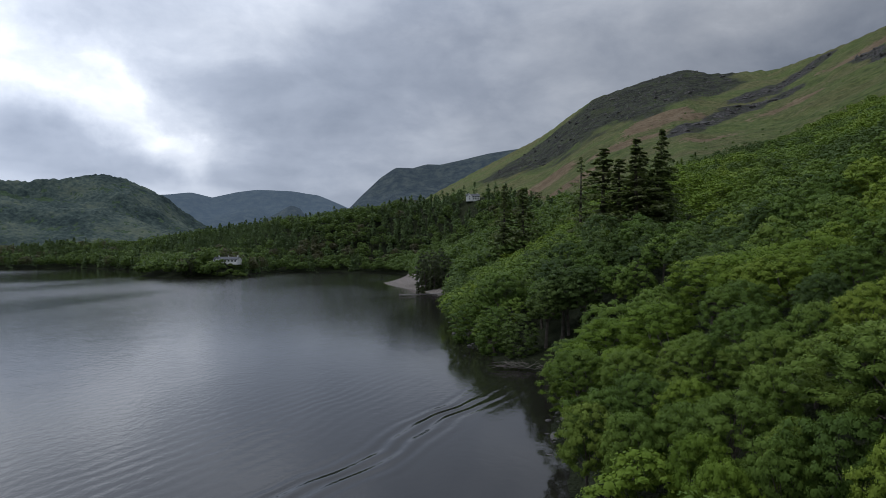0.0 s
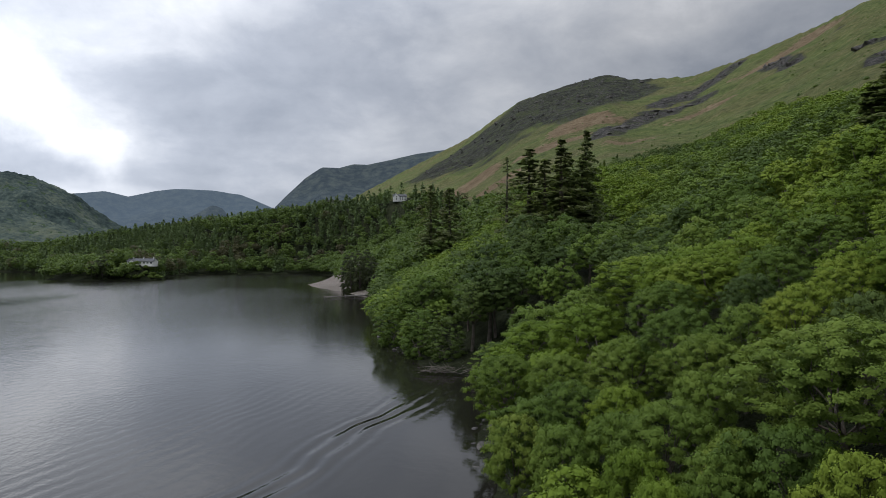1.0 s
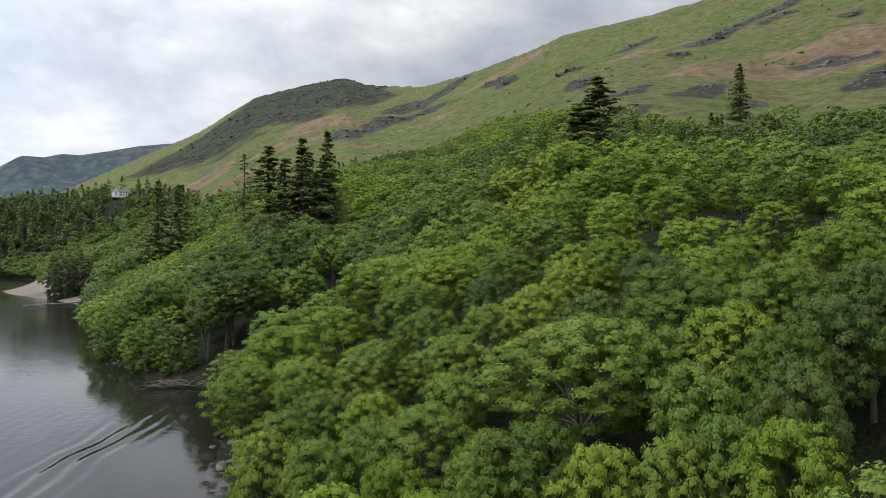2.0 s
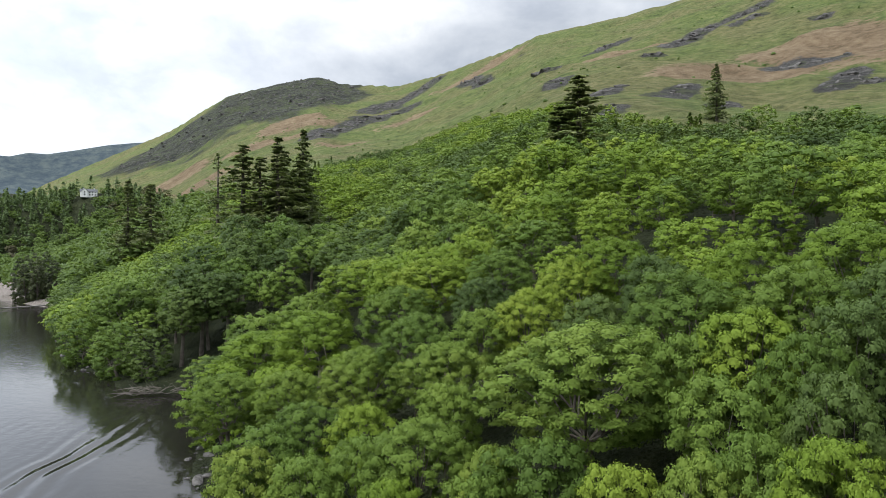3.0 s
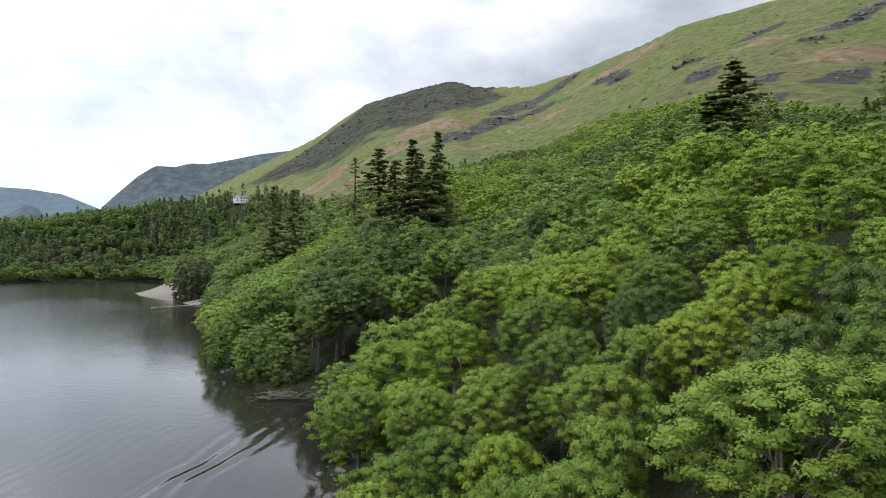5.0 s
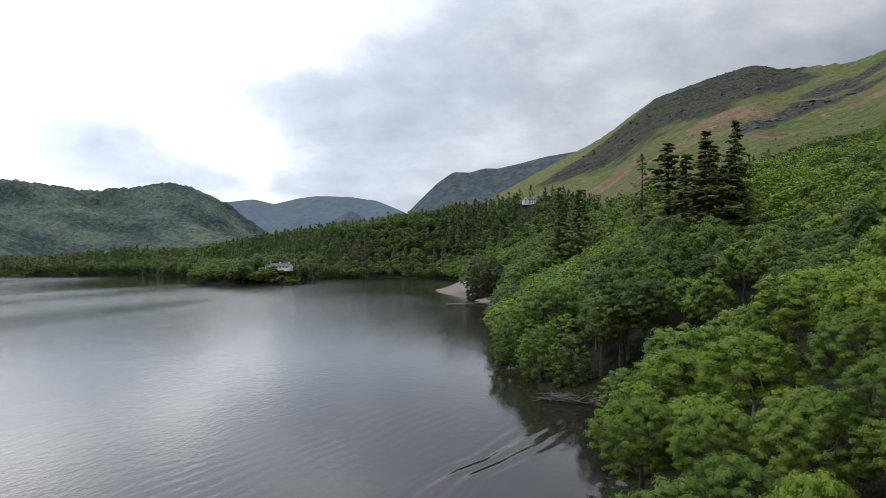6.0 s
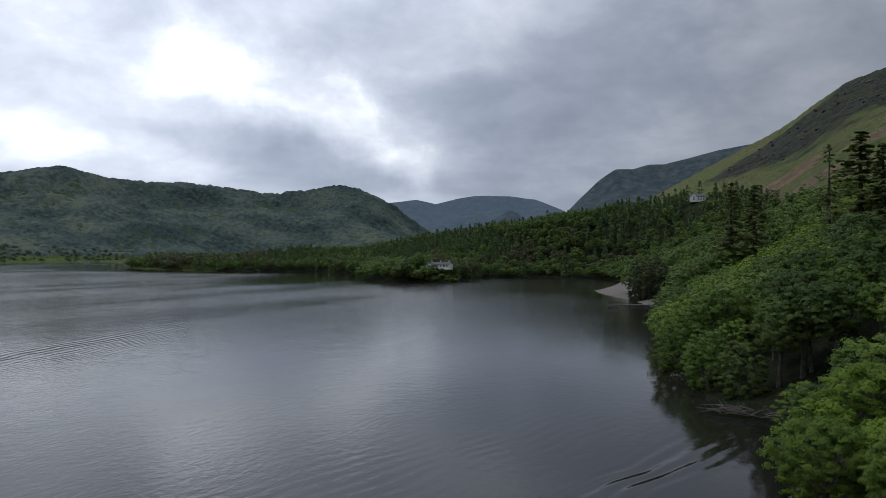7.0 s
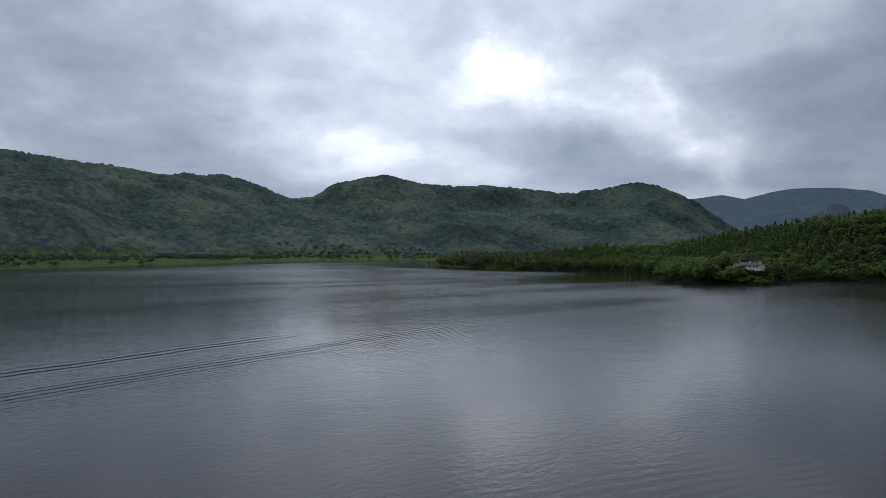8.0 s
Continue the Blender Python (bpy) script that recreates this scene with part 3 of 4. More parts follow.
def wood_share(x, y, z, s, u):
    """1 where trees stand, 0 on open ground."""
    r, az = np.hypot(x, y), np.degrees(np.arctan2(x, y)) + 2.5 * fbm(x, y, 70, 2, 35)
    bank = smooth_step(12, -12, r - np.interp(az, EDGE_AZ, EDGE_R) + 22 * fbm(x, y, 45, 3, 31)) * (az > -1) * (az < 100)
    hill = ((az > -45) & (az < 9) & (r > 330) & (r < np.where(az < 0, 1250 + 60 * fbm(x, y, 90, 2, 30), np.interp(az, EDGE_AZ, EDGE_R))) & (u < 0.30))
    east = ((x < -600) | (r > 1250)) & (az < -12) & (z > 12) & (z < 330 + 90 * fbm(x, y, 240, 3, 33))
    return np.clip(bank + hill + east * (0.95 - 0.2 * (fbm(x, y, 140, 3, 34) > 0.5)), 0, 1) * (s > -3)


def beach_share(x, y, s):
    strand = smooth_step(11, 6, s) * (s > -20) * (y > 346) * (y < 480) * (x > -70) * (x < -12)
    return strand + smooth_step(34, 26, np.hypot(x + 27, (y - 428) * 0.62)) * (s > -20) + smooth_step(12, 6, np.hypot(x + 6, (y - 318) * 0.6)) * (s > -10)


rings = np.concatenate([np.geomspace(14, 60, 24)[:-1], np.geomspace(60, 240, 50)[:-1], np.geomspace(240, HAZE_FROM, 170)])
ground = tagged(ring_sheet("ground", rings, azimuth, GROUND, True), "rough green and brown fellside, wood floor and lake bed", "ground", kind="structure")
outer = np.radians(np.arange(-70, 62, 0.25))
backdrop = tagged(ring_sheet("backdrop", np.geomspace(HAZE_FROM, 4900, 46), outer, DISTANCE, False), "mountains at the head of the valley, haze painted in as blue-grey glow", "mountains", kind="structure")

# Lake surface: a sheet of broad cells that knows how far the shore is, in units of 150 m
lx, ly = np.meshgrid(np.arange(-1600, 201, 18.0), np.arange(-900, 1601, 20.0), indexing="ij")
rows_l, cols_l = lx.shape
li, lj = np.meshgrid(np.arange(rows_l - 1), np.arange(cols_l - 1), indexing="ij")
cells = np.stack([li * cols_l + lj, (li + 1) * cols_l + lj, (li + 1) * cols_l + lj + 1, li * cols_l + lj + 1], -1).reshape(-1, 4)
offshore = np.clip(-shore_distance(lx, ly) / 150.0, 0, 1)
sheet = mesh_from("water", np.stack([lx.ravel(), ly.ravel(), np.zeros(lx.size)], 1), cells, WATER, True, {"offshore": offshore.ravel()})
lake = tagged(new("water", sheet), "dark calm lake with light ripples and boat wash", "lake", kind="structure")


# Trees --------------------------------------------------------------------------------
def sprays(rng, centre, normal, size):
    """Leaf sprays: one uneven triangle for each centre and normal."""
    k = len(centre)
    side = np.cross(normal, rng.normal(size=(k, 3)))
    side /= np.linalg.norm(side, axis=1, keepdims=True) + 1e-9
    other = np.cross(normal, side)
    ln = (size * rng.uniform(0.75, 1.4, k))[:, None]
    wd = ln * rng.uniform(0.5, 0.95, k)[:, None]
    bend = normal * ln * rng.uniform(-0.1, 0.5, k)[:, None]
    v = np.stack([centre + side * ln - bend, centre - side * ln * 0.55 + other * wd, centre - side * ln * 0.6 - other * wd * 0.9], 1)
    return v.reshape(-1, 3)


def leafy(name, v, soft, leaf):
    """A mesh of sprays, shaded by the form of the foliage that they stand on."""
    return mesh_from(name, v, np.arange(len(v)).reshape(-1, 3), leaf, True, None, soft)


def unit(v):
    return v / (np.linalg.norm(v, axis=-1, keepdims=True) + 1e-9)


def crown_points(rng, radius, high, lobes, leaves, size):
    """A broad crown: boughs that bulge from a dome, lobes on them, sprays on the lobes."""
    turn = np.arange(lobes)
    az = turn * 2.39996 + rng.normal(size=lobes) * 0.25
    up = 1.0 - 1.62 * (turn + rng.uniform(0, 1, lobes)) / lobes
    flat = np.sqrt(np.maximum(0, 1 - np.clip(up, 0, 1) ** 2)) * (1 - 0.9 * np.minimum(up, 0) ** 2)
    way_out = np.stack([np.cos(az) * flat, np.sin(az) * flat, np.clip(up, -0.6, 1)], 1)
    bough = unit(rng.normal(size=(7, 3)) * np.array([1, 1, 0.5]) + np.array([0, 0, 0.45]))
    bulge = np.max(np.clip(way_out @ bough.T, 0, 1) ** 5, axis=1)
    out_by = (0.76 + 0.28 * bulge) * rng.uniform(0.86, 1.08, lobes)
    out_by = out_by * np.where(rng.uniform(0, 1, lobes) < 0.22, rng.uniform(0.55, 0.85, lobes), 1.0)
    warp = 1 + 0.10 * np.sin(az * 2 + rng.uniform(0, 6))
    c = np.stack([way_out[:, 0] * radius * warp * out_by, way_out[:, 1] * radius * warp * out_by, up * high * 0.54 * (0.35 + 0.65 * out_by)], 1)
    lr = radius * 3.1 / lobes ** 0.5 * rng.uniform(0.40, 0.74, lobes)
    idx = np.repeat(np.arange(lobes), leaves)
    d = unit(rng.normal(size=(lobes * leaves, 3)))
    d[:, 2] = np.abs(d[:, 2]) * 1.15 - 0.3
    d = unit(d)
    out = unit(c + np.array([0, 0, 0.12 * high]))
    p = c[idx] + d * lr[idx][:, None] * np.array([1, 1, 0.66]) * rng.uniform(0.58, 1.10, len(idx))[:, None]
    nrm = unit(d * 0.8 + out[idx] * 0.3 + np.array([0, 0, 0.4]) + rng.normal(size=d.shape) * 0.3)
    soft = unit(d * 0.52 + out[idx] * 0.46 + np.array([0, 0, 0.12]) + rng.normal(size=d.shape) * 0.16)
    ring = np.arange(5) * 2 * math.pi / 5
    wob = rng.uniform(0.78, 1.12, (lobes, 11))
    shape = np.concatenate([[[0, 0, 0.60]], np.stack([0.58 * np.cos(ring), 0.58 * np.sin(ring), np.full(5, 0.40)], 1), np.stack([0.84 * np.cos(ring + 0.6), 0.84 * np.sin(ring + 0.6), np.full(5, -0.12)], 1)])
    knots = shape[None] * wob[..., None]
    fans = [(0, 1 + i, 1 + (i + 1) % 5) for i in range(5)]
    if lobes > 50:
        fans += [t for i in range(5) for t in ((1 + i, 6 + i, 1 + (i + 1) % 5), (1 + (i + 1) % 5, 6 + i, 6 + (i + 1) % 5))]
    else:
        knots[:, 1:6] = knots[:, 1:6] * np.array([1.4, 1.4, 0.35])
    body = (c[:, None] + knots * lr[:, None, None] * 0.70)[:, np.array(fans).ravel()].reshape(-1, 3)
    body_soft = unit(knots * 0.62 + out[:, None] * 0.46 + np.array([0, 0, 0.12]))[:, np.array(fans).ravel()].reshape(-1, 3)
    return p, nrm, c, soft, body, body_soft


def broadleaf_meshes(seed, radius, height, lobes, leaves, size, leaf, bark, limbs, share=0.72):
    """Crown and trunk meshes of one broadleaved tree whose foot is at the origin."""
    rng = np.random.default_rng(seed)
    crown_h = height * share
    base = height - crown_h * 0.58
    p, nrm, lobe, soft, body, body_soft = crown_points(rng, radius, crown_h, lobes, leaves, size)
    p = p + np.array([0, 0, base])
    leaves_v = np.concatenate([sprays(rng, p, nrm, np.full(len(p), size)), body + np.array([0, 0, base])])
    crown = leafy("crown", leaves_v, np.concatenate([np.repeat(soft, 3, axis=0), body_soft]), leaf)
    bm = bmesh.new()
    fork = Vector((rng.normal() * 0.3, rng.normal() * 0.3, base * 0.62))
    rod(bm, (0, 0, -0.6), fork, 0.030 * height, 0.020 * height, 8)
    picks = rng.choice(len(lobe), min(limbs, len(lobe)), replace=False)
    for i in picks:
        tip = Vector(lobe[i]) * 0.86 + Vector((0, 0, base))
        low = fork.lerp(tip, 0.33) + Vector((rng.normal() * 0.4, rng.normal() * 0.4, -0.35))
        knee = fork.lerp(tip, 0.66) + Vector((rng.normal() * 0.35, rng.normal() * 0.35, 0.2))
        rod(bm, fork, low, 0.009 * height, 0.0065 * height, 5)
        rod(bm, low, knee, 0.0065 * height, 0.0042 * height, 5)
        rod(bm, knee, tip, 0.0042 * height, 0.0015 * height, 4)
    me = bpy.data.meshes.new("trunk")
    bm.to_mesh(me)
    bm.free()
    me.materials.append(bark)
    return crown, me


def conifer_points(rng, height, radius, tiers, boughs, per, start=0.12, power=0.9):
    """Needle sprays along drooping boughs that leave the stem at uneven heights."""
    count = int(tiers * boughs * 0.7)
    f = start + (1 - start) * np.sort(rng.uniform(0, 1, count)) ** 1.1
    az = np.arange(count) * 2.39996 + rng.normal(size=count) * 0.5
    side = 1 + 0.22 * np.sin(az + rng.uniform(0, 6)) + 0.14 * rng.normal(size=count)
    reach = radius * np.maximum(0.03, 1 - f) ** power * rng.uniform(0.45, 1.12, count) * side
    f, az, ln = (np.repeat(v, per) for v in (f, az, reach))
    t = np.sqrt(rng.uniform(0.02, 1, len(f)))
    wide = rng.normal(size=len(f)) * 0.21 * ln * (1.25 - t)
    x, y = np.cos(az) * t * ln - np.sin(az) * wide, np.sin(az) * t * ln + np.cos(az) * wide
    droop = np.repeat(rng.uniform(0.0, 0.42, count), per)
    z = f * height + 0.14 * ln * t - droop * ln * t * t - np.abs(rng.normal(size=len(f))) * 0.12 * ln * (0.4 + 0.6 * t)
    outward = np.stack([np.cos(az), np.sin(az), np.zeros(len(f))], 1)
    nor = unit(outward * 0.35 + np.array([0, 0, 0.7]) + rng.normal(size=(len(f), 3)) * 0.42)
    soft = unit(outward * (0.35 + 0.4 * t[:, None]) + np.array([0, 0, 0.5]) + rng.normal(size=(len(f), 3)) * 0.2)
    return np.stack([x, y, z], 1), nor, soft


def conifer_meshes(seed, height, radius, tiers, boughs, per, size, leaf, bark, start=0.12):
    rng = np.random.default_rng(seed)
    p, nrm, soft = conifer_points(rng, height, radius, tiers, boughs, per, start, 0.62)
    crown = leafy("crown", sprays(rng, p, nrm, np.full(len(p), size)), np.repeat(soft, 3, axis=0), leaf)
    bm = bmesh.new()
    rod(bm, (0, 0, -0.8), (0, 0, height * 0.55), 0.016 * height, 0.009 * height, 8)
    rod(bm, (0, 0, height * 0.55), (0.1, 0, height * 0.99), 0.009 * height, 0.002 * height, 6)
    for i in range(tiers):
        f = start + (1 - start) * i / tiers
        az = rng.uniform(0, 6.3)
        ln = radius * (1 - f) ** 0.9 * 0.8
        rod(bm, (0, 0, f * height), (math.cos(az) * ln, math.sin(az) * ln, f * height - 0.1 * ln), 0.003 * height, 0.001 * height, 4)
    me = bpy.data.meshes.new("trunk")
    bm.to_mesh(me)
    bm.free()
    me.materials.append(bark)
    return crown, me


def plant(name, meshes, at, turn, scale, label, category="tree", group="", leaf=None):
    """A tree of shared meshes: an Empty at its foot with trunk and crown under it."""
    ob = tagged(new(name), label, category, group)
    ob.empty_display_size = 0.5
    ob.matrix_basis = Matrix.Translation(at) @ Matrix.Rotation(turn, 4, "Z") @ Matrix.Diagonal((*scale, 1))
    for key, me in zip(("crown", "trunk"), meshes):
        child = new(key, me)
        child.parent = ob
        if key == "crown" and leaf:
            child.material_slots[0].link = "OBJECT"
            child.material_slots[0].material = leaf
    return ob


def height_at(x, y):
    return float(land(np.array([x]), np.array([y]))[0][0])


OAKS = [broadleaf_meshes(100 + i, 4.6, 10.0, 150, 96, 0.104, LEAF, BARK_PALE if i == 3 else BARK, 12) for i in range(5)]
OAKS_BIG = [broadleaf_meshes(120 + i, 4.6, 10.0, 250, 124, 0.073, LEAF, BARK, 16) for i in range(3)]
OAKS_MID = [broadleaf_meshes(200 + i, r, h, 116, 48, 0.142, LEAF, BARK, 5) for i, (r, h) in enumerate(((4.4, 10.5), (5.0, 11.0), (3.9, 10.0)))]
OAKS_UP = [broadleaf_meshes(260 + i, r, h, 72, 34, 0.205, LEAF, BARK, 4) for i, (r, h) in enumerate(((4.4, 10.5), (5.0, 11.0), (3.9, 10.0)))]
OAKS_LOW = [broadleaf_meshes(230 + i, 4.2, 9.0, 100, 46, 0.155, LEAF, BARK, 4, 1.25) for i in range(2)]


def scatter(seed, count, inside, gap, box_):
    """Random places that keep apart; inside(x, y) says which are wanted."""
    rng = np.random.default_rng(seed)
    x, y = rng.uniform(box_[0], box_[1], count), rng.uniform(box_[2], box_[3], count)
    keep = inside(x, y)
    cells, out = {}, []
    for px, py in zip(x[keep], y[keep]):
        g = gap(px, py)
        cx, cy = int(px // 12), int(py // 12)
        if all((px - qx) ** 2 + (py - qy) ** 2 > (0.5 * (g + qg)) ** 2 for ix in (-1, 0, 1) for iy in (-1, 0, 1) for qx, qy, qg in cells.get((cx + ix, cy + iy), ())):
            cells.setdefault((cx, cy), []).append((px, py, g))
            out.append((px, py))
    return np.array(out)


def bank_wood(x, y):
    z, s, u = land(x, y)
    r, az = np.hypot(x, y), np.degrees(np.arctan2(x, y))
    return (wood_share(x, y, z, s, u) > 0.5) & (s > 0.5) & (az > -1.5) & (az < 75) & (r < np.where(az < 12, 310, 460)) & (beach_share(x, y, s) < 0.3)


# The nearest oaks: foot and crown radius, by the tone of their leaves
MID_OAKS = [(23.3, 36.0, 4.7), (18.6, 33.6, 2.5), (23.0, 27.6, 2.2), (30.3, 36.0, 3.5), (32.2, 30.9, 2.9), (21.3, 24.9, 1.8), (22.6, 48.8, 3.0), (20.0, 44.4, 2.2),
            (16.6, 41.6, 3.1), (14.3, 52.8, 3.1), (11.4, 51.0, 2.7), (12.9, 70.0, 3.2), (16.2, 63.0, 2.8), (20.5, 57.6, 3.2), (23.8, 56.0, 2.9), (9.6, 49.0, 2.2), (11.6, 44.2, 2.3),
            (26.6, 51.2, 2.5), (35.2, 61.5, 3.2), (14.5, 44.0, 2.3), (25.9, 32.3, 2.0), (20.2, 26.3, 1.7), (16.0, 34.2, 1.8), (24.3, 39.8, 2.1), (27.1, 27.0, 1.7), (27.3, 66.6, 3.4), (17.9, 36.6, 1.6)]
BRIGHT_OAKS = [(18.8, 29.0, 1.9), (27.9, 30.2, 2.5), (21.7, 22.6, 1.8), (29.3, 49.4, 2.8), (34.2, 49.9, 2.8), (13.5, 38.2, 1.8), (16.7, 49.0, 2.3), (19.0, 84.0, 4.6), (22.3, 74.0, 4.4),
               (31.4, 84.6, 4.6), (33.5, 71.5, 4.0), (36.7, 48.4, 3.0), (35.2, 35.8, 3.0), (37.4, 31.0, 3.0), (13.0, 33.5, 1.8)]
DARK_OAKS = [(24.6, 24.0, 1.8), (33.9, 41.9, 2.4), (29.8, 26.4, 2.1), (33.5, 27.0, 2.3), (28.6, 41.5, 2.2), (30.6, 57.5, 2.8)]
rng = np.random.default_rng(11)
taken = []
for rows, leaf, label in ((MID_OAKS, LEAF, "leafy green oak with a broad layered crown on the bank"),
                          (BRIGHT_OAKS, LEAF_BRIGHT, "oak with fresh yellow-green leaves on the bank"),
                          (DARK_OAKS, LEAF_DARK, "dark green oak shaded among brighter neighbours")):
    for px, py, radius in rows:
        pz = height_at(px, py)
        tall = (6.6 + 0.62 * radius) / 10.0
        wide = radius / 4.35
        shapes = OAKS_BIG if radius > 2.75 and math.hypot(px, py) < 75 else OAKS
        plant("oak_tree", shapes[int(rng.integers(len(shapes)))], (px, py, pz), rng.uniform(0, 6.28), (wide, wide, tall), label, group="oaks of the lakeside wood", leaf=leaf)
        taken.append((px, py, radius))
taken = np.array(taken)

PLACES = scatter(7, 60000, bank_wood, lambda x, y: 5.5, (-10, 420, -10, 470))
NEAREST = np.hypot(PLACES[:, 0, None] - taken[None, :, 0], PLACES[:, 1, None] - taken[None, :, 1]) - taken[None, :, 2]
DIST = np.hypot(PLACES[:, 0] - 2, PLACES[:, 1] - 10)
PLACES, NEAREST, DIST = (a[np.hypot(PLACES[:, 0] - 18.5, PLACES[:, 1] - 114.5) > 4.6] for a in (PLACES, NEAREST, DIST))
PLACES = PLACES[(NEAREST.min(axis=1) > np.where(DIST < 60, 1.0, 1.1))]
PLACES = PLACES[np.argsort(np.hypot(PLACES[:, 0] - 2, PLACES[:, 1] - 10))]
DIST = np.hypot(PLACES[:, 0] - 2, PLACES[:, 1] - 10)
GROUND_Z, SHORE_S, _ = land(PLACES[:, 0], PLACES[:, 1])
TONE = fbm(PLACES[:, 0], PLACES[:, 1], 38, 2, 77) + 0.25 * rng.normal(size=len(PLACES))
SINGLE = 300 - len(taken)
for (px, py), pz, ps, pd, tone in list(zip(PLACES, GROUND_Z, SHORE_S, DIST, TONE))[:SINGLE]:
    size = rng.uniform(0.72, 1.08) * (1.0 if ps > 8 else 1.08)
    leaf, label = ((LEAF_DARK, "dark green broadleaved tree in the hillside wood") if tone > 0.3 else
                   (LEAF_BRIGHT, "yellow-green broadleaved tree in the hillside wood") if tone < -0.28 else
                   (LEAF, "green broadleaved tree in the hillside wood"))
    size *= 0.72 if pd < 62 else 0.86 if pd < 120 else 1.0
    meshes = OAKS_LOW[int(rng.integers(2))] if ps < 5 else (OAKS_MID if pd < 88 else OAKS_UP)[int(rng.integers(3))]
    plant("oak_tree", meshes, (px, py, pz), rng.uniform(0, 6.28), (size, size, size * rng.uniform(0.95, 1.15)), label, group="oaks of the lakeside wood", leaf=leaf)


def joined_broadleaf(name, spots, seed, leaf, lobes, leaves, size, r=(3.6, 5.6), h=(8.0, 12.0)):
    """Many far trees as one mesh of crowns."""
    rng = np.random.default_rng(seed)
    z = land(spots[:, 0], spots[:, 1])[0]
    out, form = [], []
    for (x, y), g in zip(spots, z):
        tall = rng.uniform(*h)
        radius = rng.uniform(*r)
        p, nrm, _, soft, body, body_soft = crown_points(rng, radius, tall * 0.75, lobes, leaves, size)
        foot = np.array([x, y, g + tall * 0.55])
        out += [sprays(rng, p + foot, nrm, np.full(len(p), size)), body + foot]
        form += [np.repeat(soft, 3, axis=0), body_soft]
    return new(name, leafy(name, np.concatenate(out), np.concatenate(form), leaf))


def joined_conifers(name, spots, seed, leaf, tiers, boughs, per, size, h=(13.0, 20.0)):
    rng = np.random.default_rng(seed)
    z = land(spots[:, 0], spots[:, 1])[0]
    out, form = [], []
    for (x, y), g in zip(spots, z):
        tall = rng.uniform(*h)
        p, nrm, soft = conifer_points(rng, tall, tall * rng.uniform(0.27, 0.40), tiers, boughs, per, 0.06, 0.62)
        out.append(sprays(rng, p + np.array([x, y, g]), nrm, np.full(len(p), size)))
        form.append(np.repeat(soft, 3, axis=0))
    return new(name, leafy(name, np.concatenate(out), np.concatenate(form), leaf))


far_bank, far_tone = PLACES[SINGLE:], TONE[SINGLE:]
for name, pick, leaf, label in (("hillside_wood", (far_tone <= 0.3) & (far_tone >= -0.28), LEAF, "green broadleaved wood climbing the fellside"),
                                ("bright_hillside_wood", far_tone < -0.28, LEAF_BRIGHT, "yellow-green trees of the fellside wood"),
                                ("dark_hillside_wood", far_tone > 0.3, LEAF_DARK, "darker trees of the fellside wood")):
    tagged(joined_broadleaf(name, far_bank[pick], 21, leaf, 44, 15, 0.32, (3.0, 5.0), (6.5, 10.5)), label, "wood", kind="stuff")


def hill_wood(x, y):
    z, s, u = land(x, y)
    r, az = np.hypot(x, y), np.degrees(np.arctan2(x, y))
    near_edge = np.where(az < 0, 325, 300)
    return ((s > 0.8) & (az > -47) & (az < 12) & (r > near_edge) & (r < np.where(az < 0, np.where(az < -28, 1290, 960), np.interp(az, EDGE_AZ, EDGE_R)) + 12 * fbm(x, y, 50, 2, 36)) & (beach_share(x, y, s) < 0.1) & (np.hypot(x + 9, y - 337) > 12)
            & (np.hypot((x + 168) * 0.66, y - 508) > 14.0) & ((np.abs(x - 21) > 13) | (y < 712) | (y > 757)))


def joined_domes(name, spots_, seed, leaf, r=(4.0, 7.5), h=(6.0, 11.0)):
    """A far canopy: uneven low domes, one for each crown, in one mesh."""
    rng_ = np.random.default_rng(seed)
    k, z = len(spots_), land(spots_[:, 0], spots_[:, 1])[0]
    radius, tall = rng_.uniform(*r, k), rng_.uniform(*h, k)
    ring = np.arange(6) * np.pi / 3
    verts = np.zeros((k, 13, 3))
    for row, (share, up) in enumerate(((1.0, 0.15), (0.72, 0.72))):
        wob = rng_.uniform(0.75, 1.25, (k, 6)) * radius[:, None] * share
        verts[:, row * 6:row * 6 + 6, 0] = spots_[:, 0, None] + np.cos(ring + row * 0.5) * wob
        verts[:, row * 6:row * 6 + 6, 1] = spots_[:, 1, None] + np.sin(ring + row * 0.5) * wob
        verts[:, row * 6:row * 6 + 6, 2] = z[:, None] + tall[:, None] * (up + rng_.uniform(-0.12, 0.12, (k, 6)))
    verts[:, 12] = np.stack([spots_[:, 0] + rng_.normal(size=k), spots_[:, 1] + rng_.normal(size=k), z + tall], 1)
    one = []
    for j in range(6):
        m = (j + 1) % 6
        one += [(j, m, 6 + j), (m, 6 + m, 6 + j), (6 + j, 6 + m, 12)]
    faces = (np.array(one)[None] + np.arange(k)[:, None, None] * 13).reshape(-1, 3)
    return new(name, mesh_from(name, verts.reshape(-1, 3), faces, leaf, True))


